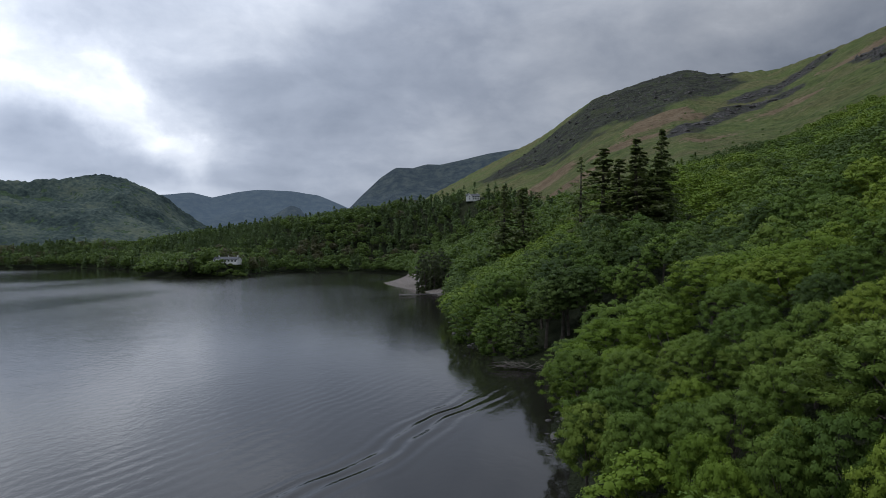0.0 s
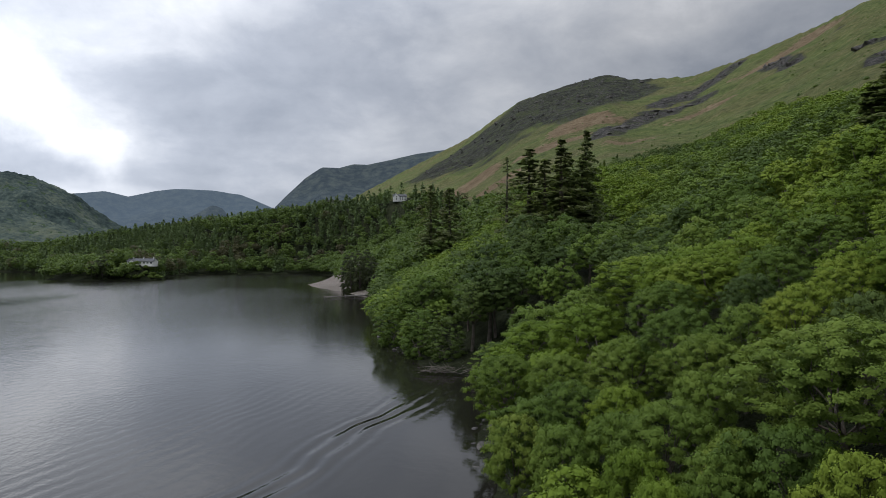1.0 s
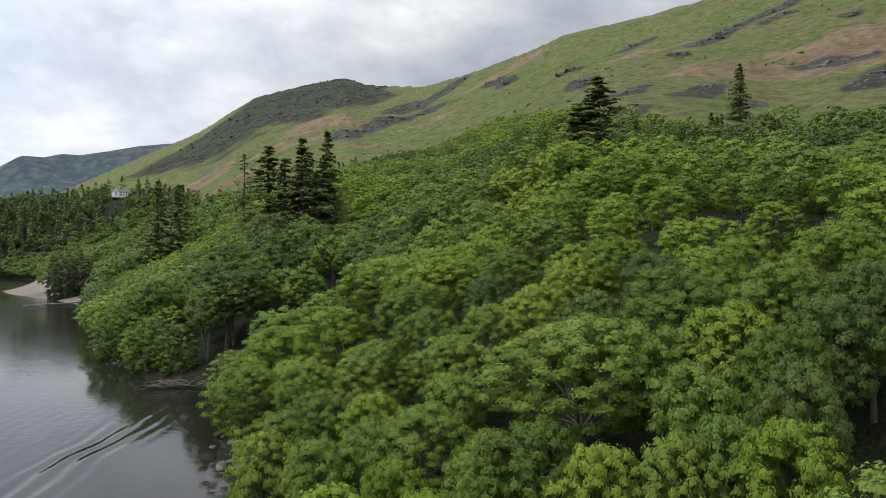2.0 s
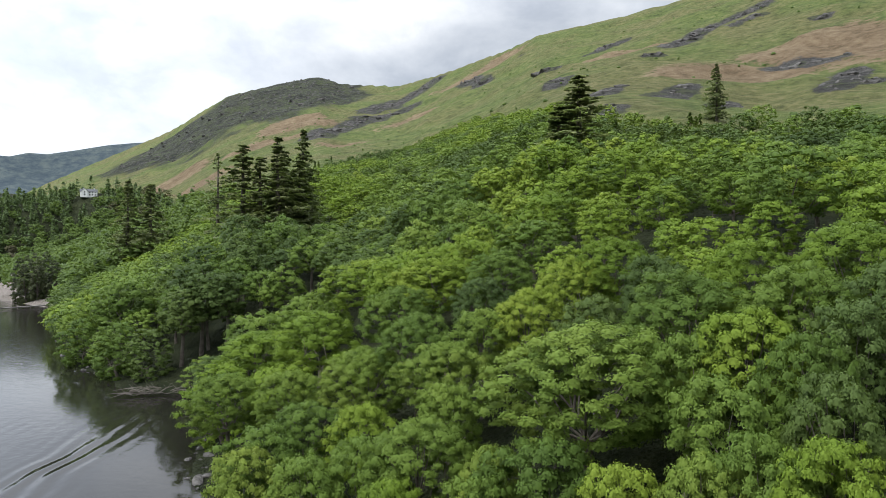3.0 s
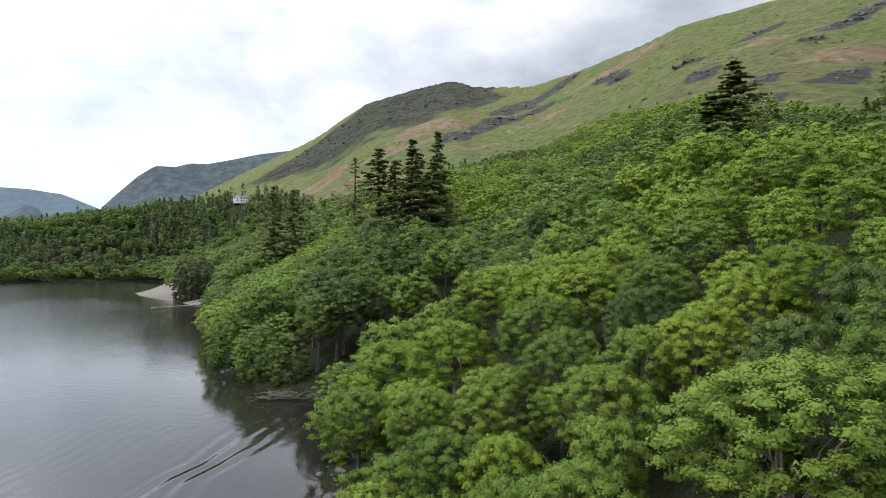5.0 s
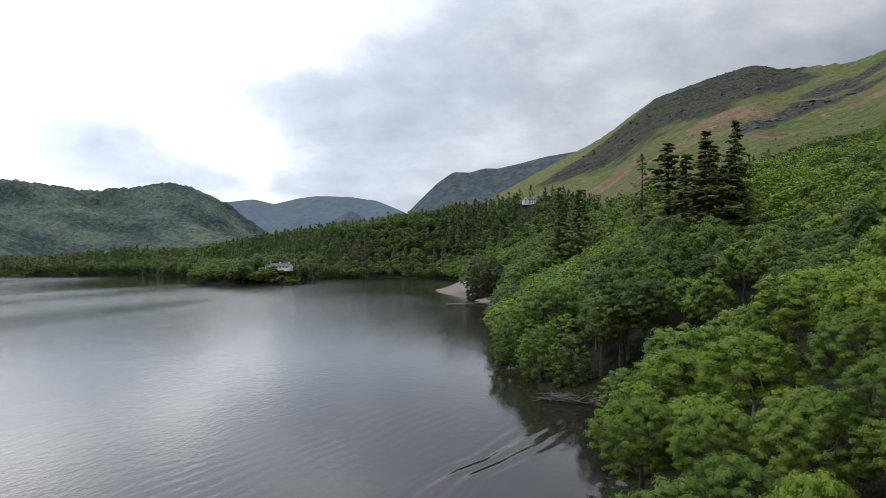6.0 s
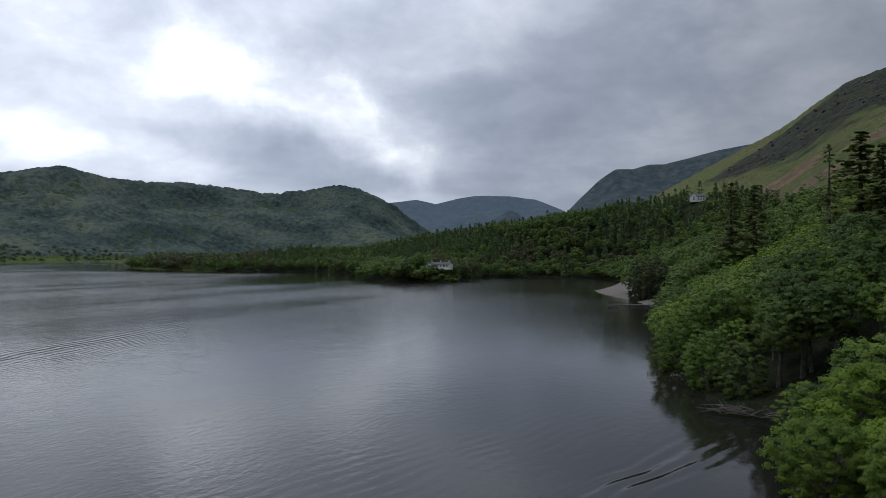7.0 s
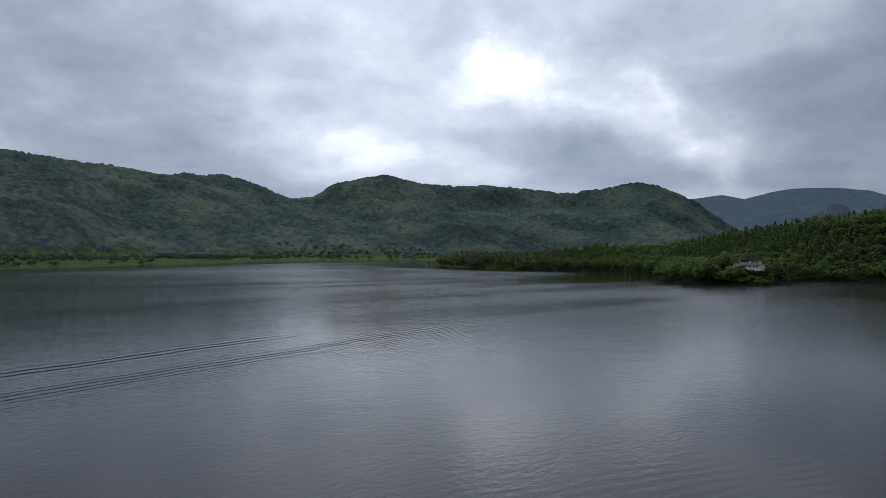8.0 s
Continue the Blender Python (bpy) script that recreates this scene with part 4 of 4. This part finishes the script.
spots = scatter(31, 110000, hill_wood, lambda x, y: 6.2 if math.hypot(x, y) < 620 else 7.2, (-880, 170, 300, 1080))
far_r = np.hypot(spots[:, 0], spots[:, 1])
inshore = smooth_step(70, 15, shore_distance(spots[:, 0], spots[:, 1]))
kind = fbm(spots[:, 0], spots[:, 1], 130, 3, 41) + 0.25 * np.random.default_rng(3).normal(size=len(spots)) + 0.38 * smooth_step(540, 760, far_r) - 0.17 - 0.45 * inshore
dark_pines = (np.exp(-((spots[:, 0] + 160) ** 2 + (spots[:, 1] - 585) ** 2) / 1400.0) + np.exp(-((spots[:, 0] + 128) ** 2 + (spots[:, 1] - 690) ** 2) / 1100.0)
              + np.exp(-((spots[:, 0] + 560) ** 2 + (spots[:, 1] - 760) ** 2) / 9000.0)) * np.random.default_rng(4).uniform(0.3, 1.3, len(spots)) > 0.5
RED = (kind <= 0.04) & (kind > 0.0) & ~dark_pines
CONES, GREEN = (kind > 0.04) & ~dark_pines, (kind <= 0.0) & ~dark_pines
tagged(joined_broadleaf("pine_wood", spots[dark_pines], 54, RUSSET, 26, 12, 0.8, (3.6, 6.0), (10, 17)), "dark brownish pines behind the lodge and on the point", "wood", kind="stuff")
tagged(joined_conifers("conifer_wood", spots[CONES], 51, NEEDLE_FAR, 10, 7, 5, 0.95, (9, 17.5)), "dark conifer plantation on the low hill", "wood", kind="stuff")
tagged(joined_broadleaf("mixed_wood", spots[GREEN], 52, WOOD_FAR, 24, 8, 0.85, (3.8, 6.8), (8, 15)), "mixed green wood along the far shore", "wood", kind="stuff")
tagged(joined_broadleaf("russet_wood", spots[RED], 53, RUSSET, 26, 12, 0.8, (3.6, 6.4), (8, 15)), "russet-brown trees among the far shore wood", "wood", kind="stuff")


def lodge_bank(x, y):
    z, s, u = land(x, y)
    return (s > 0.6) & (np.hypot((x + 168) * 0.66, y - 506) < 15) & (y < 509 + 0.25 * (x + 165))


tagged(joined_broadleaf("lakeside_shrubs", scatter(37, 900, lodge_bank, lambda x, y: 3.4, (-195, -140, 478, 522)), 38, WOOD_FAR, 14, 14, 0.5, (1.5, 2.7), (2.0, 3.8)), "green shrubs on the bank below the lodge", "shrubs", kind="stuff")


def canopy_material():
    """A far closed canopy: crowns of several greens blued as painted haze, rough with leaves."""
    m, n = material("hazed_closed_canopy")
    at = n.node("NewGeometry").outputs["Position"]
    tone = n.math("ADD", n.math("MULTIPLY", n.noise(at, 0.07, 5, 0.6), 0.45), n.math("MULTIPLY", n.noise(at, 0.007, 5), 0.55))
    color = n.ramp(tone, [(0.38, (0.028, 0.044, 0.044)), (0.47, (0.058, 0.082, 0.074)), (0.53, (0.088, 0.114, 0.094)), (0.62, (0.132, 0.152, 0.108))])
    finish(n, color, 0.9, n.noise(at, 0.10, 5, 0.6), 1.0, 6.0, spec=0.08)
    return m


# Greens leaning to blue: distance haze painted into the leaf colour.
FAR_CANOPY = leaf_material("hazed_far_leaves", [(0.0, (0.050, 0.082, 0.054)), (0.4, (0.068, 0.110, 0.066)), (0.8, (0.092, 0.138, 0.074)), (1.0, (0.110, 0.155, 0.074))], 0.1, 0.03)
ca, cr = np.meshgrid(np.radians(np.arange(-78, -18, 0.13)), np.arange(1120, 2760, 8.5))
cx, cy = cr * np.sin(ca), cr * np.cos(ca)
cz, cs, cu = land(cx, cy)
grown = smooth_step(0.35, 0.75, wood_share(cx, cy, cz, cs, cu) * smooth_step(4, 30, cs))
crowns = np.abs(fbm(cx, cy, 15, 2, 67)) * 11.0 + fbm(cx, cy, 34, 2, 68) * 3.0 + np.random.default_rng(62).uniform(-0.5, 0.5, cx.shape)
cz = cz - 4.0 + grown * (9.5 - crowns)
ci, cj = np.meshgrid(np.arange(cx.shape[0] - 1), np.arange(cx.shape[1] - 1), indexing="ij")
k = cx.shape[1]
quads = np.stack([ci * k + cj, ci * k + cj + 1, (ci + 1) * k + cj + 1, (ci + 1) * k + cj], -1).reshape(-1, 4)
canopy = mesh_from("far_shore_wood", np.stack([cx.ravel(), cy.ravel(), cz.ravel()], 1), quads, canopy_material(), True)
tagged(new("far_shore_wood", canopy), "dark wooded hillside across the lake", "wood", kind="stuff")


def marsh_edge(x, y):
    z, s, u = land(x, y)
    return (x < -560) & (s > 4) & (s < 160) & (z < 30) & (y > 60) & (fbm(x, y, 50, 2, 66) > -0.05 - 0.3 * smooth_step(40, 120, s))


hedge_spots = scatter(63, 9000, marsh_edge, lambda x, y: 12.0, (-1500, -560, 60, 1350))
tagged(joined_broadleaf("lakeside_thicket", hedge_spots, 64, FAR_CANOPY, 9, 7, 1.0, (2.2, 5.6), (2.5, 9.0)), "scrub and small trees along the far shore", "thicket", kind="stuff")


# Tall conifers ---------------------------------------------------------------------------
FIRS = [conifer_meshes(300 + i, 30, 4.9, 34, 7, 46, 0.29, NEEDLE, BARK, 0.07) for i in range(3)]
THIN_FIR = conifer_meshes(310, 26, 4.6, 17, 5, 40, 0.26, NEEDLE, BARK, 0.15)
for x, y, top, k, wide in ((47.1, 179.1, 47.7, 0, 1.15), (57.4, 191.7, 52.8, 1, 0.85), (41.3, 190.9, 47.0, 2, 1.15), (50.0, 186.0, 44.0, 1, 1.2), (54.0, 184.0, 43.0, 2, 1.1), (44.0, 184.0, 43.5, 1, 1.0),
                           (100.2, 129.3, 57.8, 2, 1.25), (96.0, 131.0, 51.0, 0, 1.15), (23.3, 309.5, 48.4, 0, 1.1), (31.5, 308.8, 47.6, 1, 1.1), (188.0, 166.0, 81.0, 0, 0.65)):
    z = height_at(x, y)
    tall = (top - z) / 30
    plant("fir_tree", FIRS[k], (x, y, z), k * 2.1 + x, (wide * 1.75, wide * 1.75, tall), "tall dark green fir standing above the oak wood", group="tall firs above the wood")
z = height_at(40.3, 218.6)
plant("fir_tree", THIN_FIR, (40.3, 218.6, z), 0.7, (1.5, 1.5, (48.5 - z) / 26), "thin sparse fir with gaps between its boughs", group="tall firs above the wood")
LARCH = conifer_meshes(315, 9, 2.4, 12, 6, 12, 0.26, LEAF, BARK, 0.1)
rng = np.random.default_rng(17)
for i in range(26):
    az, r = (rng.uniform(16, 25), rng.uniform(300, 385)) if i < 14 else (rng.uniform(38, 52), rng.uniform(170, 215))
    x, y = polar(az, r)
    s = rng.uniform(0.7, 1.25)
    plant("larch_tree", LARCH, (x, y, height_at(x, y)), i, (s, s, s), "young feathery larch at the top edge of the wood", group="larches at the wood's edge")
GROVE = broadleaf_meshes(330, 3.8, 12.5, 96, 50, 0.14, LEAF_DARK, BARK, 7, 0.66)
for x, y, s in ((16.0, 118.0, 0.92), (19.0, 119.0, 1.0), (22.4, 117.0, 0.95)):
    plant("tall_tree", GROVE, (x, y, height_at(x, y)), x * 1.7, (s, s, s), "tall dark tree with a bare trunk above the cove", group="bare-stemmed trees by the cove")
PINE = broadleaf_meshes(320, 3.4, 14.0, 60, 50, 0.30, PINE_NEEDLE, BARK, 8, 1.2)
for x, y, top in ((-12.0, 334.0, 19.5), (-8.0, 331.0, 18.0), (-5.0, 338.0, 21.0), (-14.5, 343.0, 18.5), (-9.0, 346.0, 20.5), (-2.0, 329.0, 17.5), (-182.0, 487.5, 17.0), (-187.0, 490.0, 14.0)):
    z = height_at(x, y)
    plant("pine_tree", PINE, (x, y, z), x, (1.0, 1.0, (top - z) / 14.0), "dark pine with bare lower trunk at the water's edge", group="pines by the water")


# Outcrops and scrub on the open fell ---------------------------------------------------------
def joined_rocks(name, spots_, seed, mat):
    """Angular outcrops bedded in the slope, in one mesh."""
    rng_ = np.random.default_rng(seed)
    bm_ = bmesh.new()
    bmesh.ops.create_icosphere(bm_, subdivisions=1, radius=1.0)
    ball = np.array([v.co[:] for v in bm_.verts])
    tri = np.array([[v.index for v in f.verts] for f in bm_.faces])
    bm_.free()
    z = land(spots_[:, 0], spots_[:, 1])[0]
    verts, faces = [], []
    for i, ((x, y), h) in enumerate(zip(spots_, z)):
        size = rng_.uniform(0.8, 2.8) * min(1.3, math.hypot(x, y) / 520)
        v = ball * rng_.uniform(0.6, 1.4, (len(ball), 1)) * np.array([size * rng_.uniform(1.0, 2.2), size, size * rng_.uniform(0.6, 1.2)])
        t = math.atan2(-x, y) + rng_.normal() * 0.4
        v = v @ np.array([[math.cos(t), math.sin(t), 0], [-math.sin(t), math.cos(t), 0], [0, 0, 1]])
        verts.append(v + np.array([x, y, h - 0.25 * size]))
        faces.append(tri + i * len(ball))
    return new(name, mesh_from(name, np.concatenate(verts), np.concatenate(faces), mat))


def crag_spots(seed):
    """Places strewn along the lines of crag."""
    rng_ = np.random.default_rng(seed)
    out = []
    for ax, ay, bx, by, w in CRAGS:
        for i in range(int(5 + 0.11 * w * math.hypot(bx - ax, by - ay) ** 0.62)):
            t = rng_.uniform(-0.05, 1.05)
            out.append((ax + t * (bx - ax) + rng_.normal() * w * 0.4, ay + t * (by - ay) + rng_.normal() * w * 0.4))
    return np.array(out)


def on_heath(x, y):
    return (patches(x, y, HEATH) * (1 + fbm(x, y, 60, 3, 72)) > 0.55)


def on_fell(x, y):
    z, s, u = land(x, y)
    az = np.degrees(np.arctan2(x, y))
    return (u > 0.14) & (u < 0.8) & (az > 2) & (az < 62) & (wood_share(x, y, z, s, u) < 0.1) & (fbm(x, y, 120, 3, 73) > 0.05)


CRAG_ROCK = plain("dark_fell_rock", (0.032, 0.031, 0.030), (0.140, 0.132, 0.122), 0.45, 0.9, 0.8, 0.3)
tagged(joined_rocks("fell_crags", crag_spots(72), 73, CRAG_ROCK), "dark grey crags breaking through the fellside turf", "rocks", kind="stuff")
tagged(joined_rocks("heath_crags", scatter(74, 14000, on_heath, lambda x, y: 13.0, (100, 640, 1000, 1600))[:170], 75, CRAG_ROCK), "dark broken rock on the steep heathery face", "rocks", kind="stuff")
tagged(joined_domes("fell_scrub", scatter(76, 9000, on_fell, lambda x, y: 7.0, (60, 700, 150, 1300))[:240], 77, LEAF_DARK, (0.6, 1.8), (0.6, 2.0)), "low scrub and juniper dotted over the fell", "scrub", kind="stuff")

# Buildings --------------------------------------------------------------------------------
LIME = plain("white_limewash", (0.78, 0.78, 0.76), (0.88, 0.88, 0.86), 1.1, 0.85, 0.3, 0.02)
SLATE = plain("slate_roof", (0.045, 0.048, 0.055), (0.12, 0.125, 0.135), 1.6, 0.7, 0.6, 0.03)
STONE_WALL = plain("grey_stone", (0.10, 0.10, 0.10), (0.24, 0.235, 0.225), 1.0, 0.9, 0.6, 0.05)
GLASS, glass_net = material("dark_window_glass")
finish(glass_net, (0.015, 0.018, 0.02), 0.08, spec=0.5)
TIMBER = plain("grey_timber", (0.10, 0.092, 0.082), (0.27, 0.25, 0.225), 2.5, 0.85, 0.6, 0.02)
DRIFT = plain("bleached_driftwood", (0.07, 0.062, 0.052), (0.22, 0.195, 0.165), 2.0, 0.85, 0.6, 0.02)


def gable_roof(bm, length, depth, rise, z, over=0.35, thick=0.18):
    """A pitched roof slab along x, over walls whose top is at z."""
    l, d = length / 2 + over, depth / 2 + over
    drop = rise * over / (depth / 2)
    outer = [(-d, z - drop), (0, z + rise), (d, z - drop)]
    rows = []
    for x in (-l, l):
        rows.append([bm.verts.new((x, y, h)) for y, h in outer] + [bm.verts.new((x, y, h - thick)) for y, h in reversed(outer)])
    a, b = rows
    for i in range(6):
        bm.faces.new((a[i], a[(i + 1) % 6], b[(i + 1) % 6], b[i]))
    for q in (a, b):
        bm.faces.new((q[0], q[1], q[4], q[5]))
        bm.faces.new((q[1], q[2], q[3], q[4]))
    bmesh.ops.recalc_face_normals(bm, faces=bm.faces)


def gable_walls(bm, length, depth, high, rise):
    """Four walls with gable ends, as one closed block."""
    l, d = length / 2, depth / 2
    ends = []
    for x in (-l, l):
        ends.append([bm.verts.new((x, y, h)) for y, h in ((-d, -1.2), (d, -1.2), (d, high), (0, high + rise - 0.06), (-d, high))])
    a, b = ends
    for i in range(5):
        bm.faces.new((a[i], a[(i + 1) % 5], b[(i + 1) % 5], b[i]))
    bm.faces.new(a)
    bm.faces.new(list(reversed(b)))
    bmesh.ops.recalc_face_normals(bm, faces=bm.faces)


def house(name, at, turn, length, depth, high, rise, label, windows, chimneys, wall=LIME, wing=None):
    """A house: walls, roof, chimneys and framed windows on its lake side (-y)."""
    ob = tagged(new(name), label, "house")
    ob.matrix_basis = Matrix.Translation(at) @ Matrix.Rotation(turn, 4, "Z")
    bm = bmesh.new()
    gable_walls(bm, length, depth, high, rise)
    part("wall", bm, wall, ob)
    bm = bmesh.new()
    gable_roof(bm, length, depth, rise, high)
    roof = part("roof", bm, SLATE, ob, "grey slate pitched roof")
    for x in chimneys:
        bm = bmesh.new()
        box(bm, (0.8, 0.6, 1.5), (x, 0, high + rise + 0.2), bevel=0.04)
        box(bm, (0.95, 0.75, 0.12), (x, 0, high + rise + 0.95))
        part("chimney", bm, wall, roof)
    if wing:
        x, wide, deep, wall_high, up = wing
        bm = bmesh.new()
        gable_walls(bm, deep, wide, wall_high, up)
        bmesh.ops.rotate(bm, matrix=Matrix.Rotation(radians(90), 3, "Z"), verts=bm.verts)
        bmesh.ops.translate(bm, vec=(x, -depth / 2 - deep / 2 + 1.2, 0), verts=bm.verts)
        part("wing", bm, wall, ob, "white gabled wing")
        bm = bmesh.new()
        gable_roof(bm, deep, wide, up, wall_high, 0.25)
        bmesh.ops.rotate(bm, matrix=Matrix.Rotation(radians(90), 3, "Z"), verts=bm.verts)
        bmesh.ops.translate(bm, vec=(x, -depth / 2 - deep / 2 + 1.2, 0), verts=bm.verts)
        part("wing_roof", bm, SLATE, ob)
    for x, z, w, h in windows:
        y = -depth / 2
        if wing and abs(x - wing[0]) < wing[1] / 2:
            y = -depth / 2 - wing[2] + 1.2
        bm = bmesh.new()
        for dx, dz, sx, sz in ((-w / 2, 0, 0.1, h + 0.1), (w / 2, 0, 0.1, h + 0.1), (0, -h / 2, w, 0.1), (0, h / 2, w, 0.1), (0, 0, 0.06, h)):
            box(bm, (sx, 0.12, sz), (x + dx, y - 0.03, z + dz))
        win = part("window", bm, LIME, ob)
        bm = bmesh.new()
        box(bm, (w - 0.1, 0.04, h - 0.1), (x, y - 0.025, z))
        part("pane", bm, GLASS, win, "dark window glass")
    return ob


hz = height_at(-165.5, 515)
lodge = house("lodge", (-165.5, 515.0, hz), radians(-14), 20.0, 6.5, 2.7, 1.7, "long low white lodge with a grey slate roof above the lake",
              [(x, 1.4, 1.5, 1.2) for x in (-8.6, -5.9, -2.6, 0.2, 3.0, 5.8, 8.4)], (-7.0, 0.8, 8.4), wing=(-5.9, 3.6, 2.4, 2.4, 1.2))
cz = height_at(22.6, 745)
villa = house("villa", (22.6, 745.0, cz - 0.3), radians(-2), 14.5, 8.0, 4.6, 2.4, "white two-storey house with gables high on the wooded hill",
              [(x, z, 1.3, 1.5) for x in (-3.4, 0.8, 3.2, 5.6) for z in (1.5, 3.8)], (-4.5, 4.5), wing=(-3.4, 5.0, 3.0, 4.7, 2.7))
for x, y, turn, length, high, wall, label in ((-1121.0, 567.0, 62, 30, 9.0, STONE_WALL, "large grey stone hotel at the foot of the fell"),
                                              (-1097.0, 613.0, 60, 34, 7.5, STONE_WALL, "long grey stone building beside the far shore"),
                                              (-1136.0, 545.0, 62, 10, 4.0, LIME, "small white house on the far shore"),
                                              (-1066.0, 1068.0, 45, 11, 4.0, LIME, "white farmhouse among green fields")):
    z = height_at(x, y)
    count = max(2, int(length // 4))
    house("far_house", (x, y, z), radians(turn), length, 9.0, high, 3.5, label,
          [(-length / 2 + (i + 0.5) * length / count, zz, 1.4, 1.7) for i in range(count) for zz in ((1.8, 4.8) if high > 6 else (1.8,))], (-length / 3, length / 3), wall)


# Jetty ------------------------------------------------------------------------------------
jetty = tagged(new("jetty"), "weathered grey timber jetty on posts at the shingle beach", "jetty")
jetty.matrix_basis = Matrix.Translation((-21.5, 293.0, 0)) @ Matrix.Rotation(math.atan2(13.0, 18.5), 4, "Z")
bm = bmesh.new()
for y in (-0.7, 0.7):
    box(bm, (22.0, 0.16, 0.24), (11.0, y, 0.55))
part("beam", bm, TIMBER, jetty)
bm = bmesh.new()
box(bm, (0.42, 1.9, 0.07), (0, 0, 0), bevel=0.012)
plank = part("plank", bm, TIMBER, jetty)
plank.location = (0.25, 0, 0.72)
for i in range(1, 49):
    p = new("plank", plank.data)
    p.parent, p.location = jetty, (0.25 + i * 0.452, 0.02 * math.sin(i * 5.1), 0.72)
bm = bmesh.new()
rod(bm, (0, 0, -2.0), (0, 0, 1.15), 0.13, 0.11, 8)
post = part("post", bm, TIMBER, jetty)
post.location = (0.6, -0.95, 0)
for i in range(1, 14):
    p = new("post", post.data)
    p.parent, p.location = jetty, (0.6 + (i // 2) * 3.4, 0.95 if i % 2 else -0.95, 0.1 * math.sin(i))


# Shore rocks ---------------------------------------------------------------------------------
def rock_mesh(seed, size):
    """A cracked, angular boulder."""
    bm = bmesh.new()
    bmesh.ops.create_icosphere(bm, subdivisions=2, radius=1.0)
    for v in bm.verts:
        f = 1 + 0.45 * noise.noise(v.co * 1.1 + Vector((seed * 3.1, 0, 0))) + 0.2 * noise.noise(v.co * 2.7 + Vector((0, seed * 1.7, 0)))
        v.co = Vector((v.co.x * size[0], v.co.y * size[1], v.co.z * size[2])) * f
    me = bpy.data.meshes.new("rock")
    bm.to_mesh(me)
    bm.free()
    me.materials.append(ROCK)
    return me


ROCKS = [rock_mesh(i, s) for i, s in enumerate(((1.1, 0.8, 0.5), (0.7, 0.9, 0.45), (1.4, 0.7, 0.6), (0.5, 0.45, 0.35)))]
rng = np.random.default_rng(91)
for i in range(70):
    if i < 44:
        k = i / 43
        y = 62 + 34 * k + rng.normal() * 0.8
        x = np.interp(y, [p[1] for p in WEST_SHORE[4:9]], [p[0] for p in WEST_SHORE[4:9]]) + rng.uniform(-1.6, 1.3)
    else:
        y = rng.uniform(108, 262)
        x = np.interp(y, [p[1] for p in WEST_SHORE[9:17]], [p[0] for p in WEST_SHORE[9:17]]) + rng.uniform(-0.9, 0.9)
    s = rng.uniform(0.15, 0.75) ** 1.3
    ob = tagged(new("rock", ROCKS[int(rng.integers(4))]), "grey cracked boulder at the water's edge", "rock", "boulders along the shore")
    ob.matrix_basis = pose(x, y, max(height_at(x, y), -0.35) + 0.05, 0, 0, rng.uniform(0, 360)) @ Matrix.Diagonal((s, s, s, 1))

# A tangle of bleached fallen branches in the cove
brush = tagged(new("fallen_branches"), "tangle of bleached dead branches fallen into the cove", "deadwood")
brush.matrix_basis = Matrix.Translation((12.6, 109.0, 0.2))
for i in range(34):
    a = Vector((rng.uniform(-4.5, 3.5), rng.uniform(-1.2, 1.2), rng.uniform(0.0, 0.8)))
    turn = rng.normal() * 0.55 + (math.pi if rng.random() < 0.5 else 0)
    ln = rng.uniform(1.2, 4.6)
    b = a + Vector((math.cos(turn) * ln, math.sin(turn) * ln * 0.5, rng.uniform(-0.3, 0.6)))
    knee = a.lerp(b, 0.5) + Vector((0, 0, rng.uniform(-0.1, 0.35)))
    bm = bmesh.new()
    w = rng.uniform(0.03, 0.10)
    rod(bm, a, knee, w, w * 0.8, 6)
    rod(bm, knee, b, w * 0.8, w * 0.3, 6)
    rod(bm, knee, knee + Vector((rng.normal() * 0.8, rng.normal() * 0.8, 0.6)), w * 0.5, w * 0.15, 5)
    part("branch", bm, DRIFT, brush)
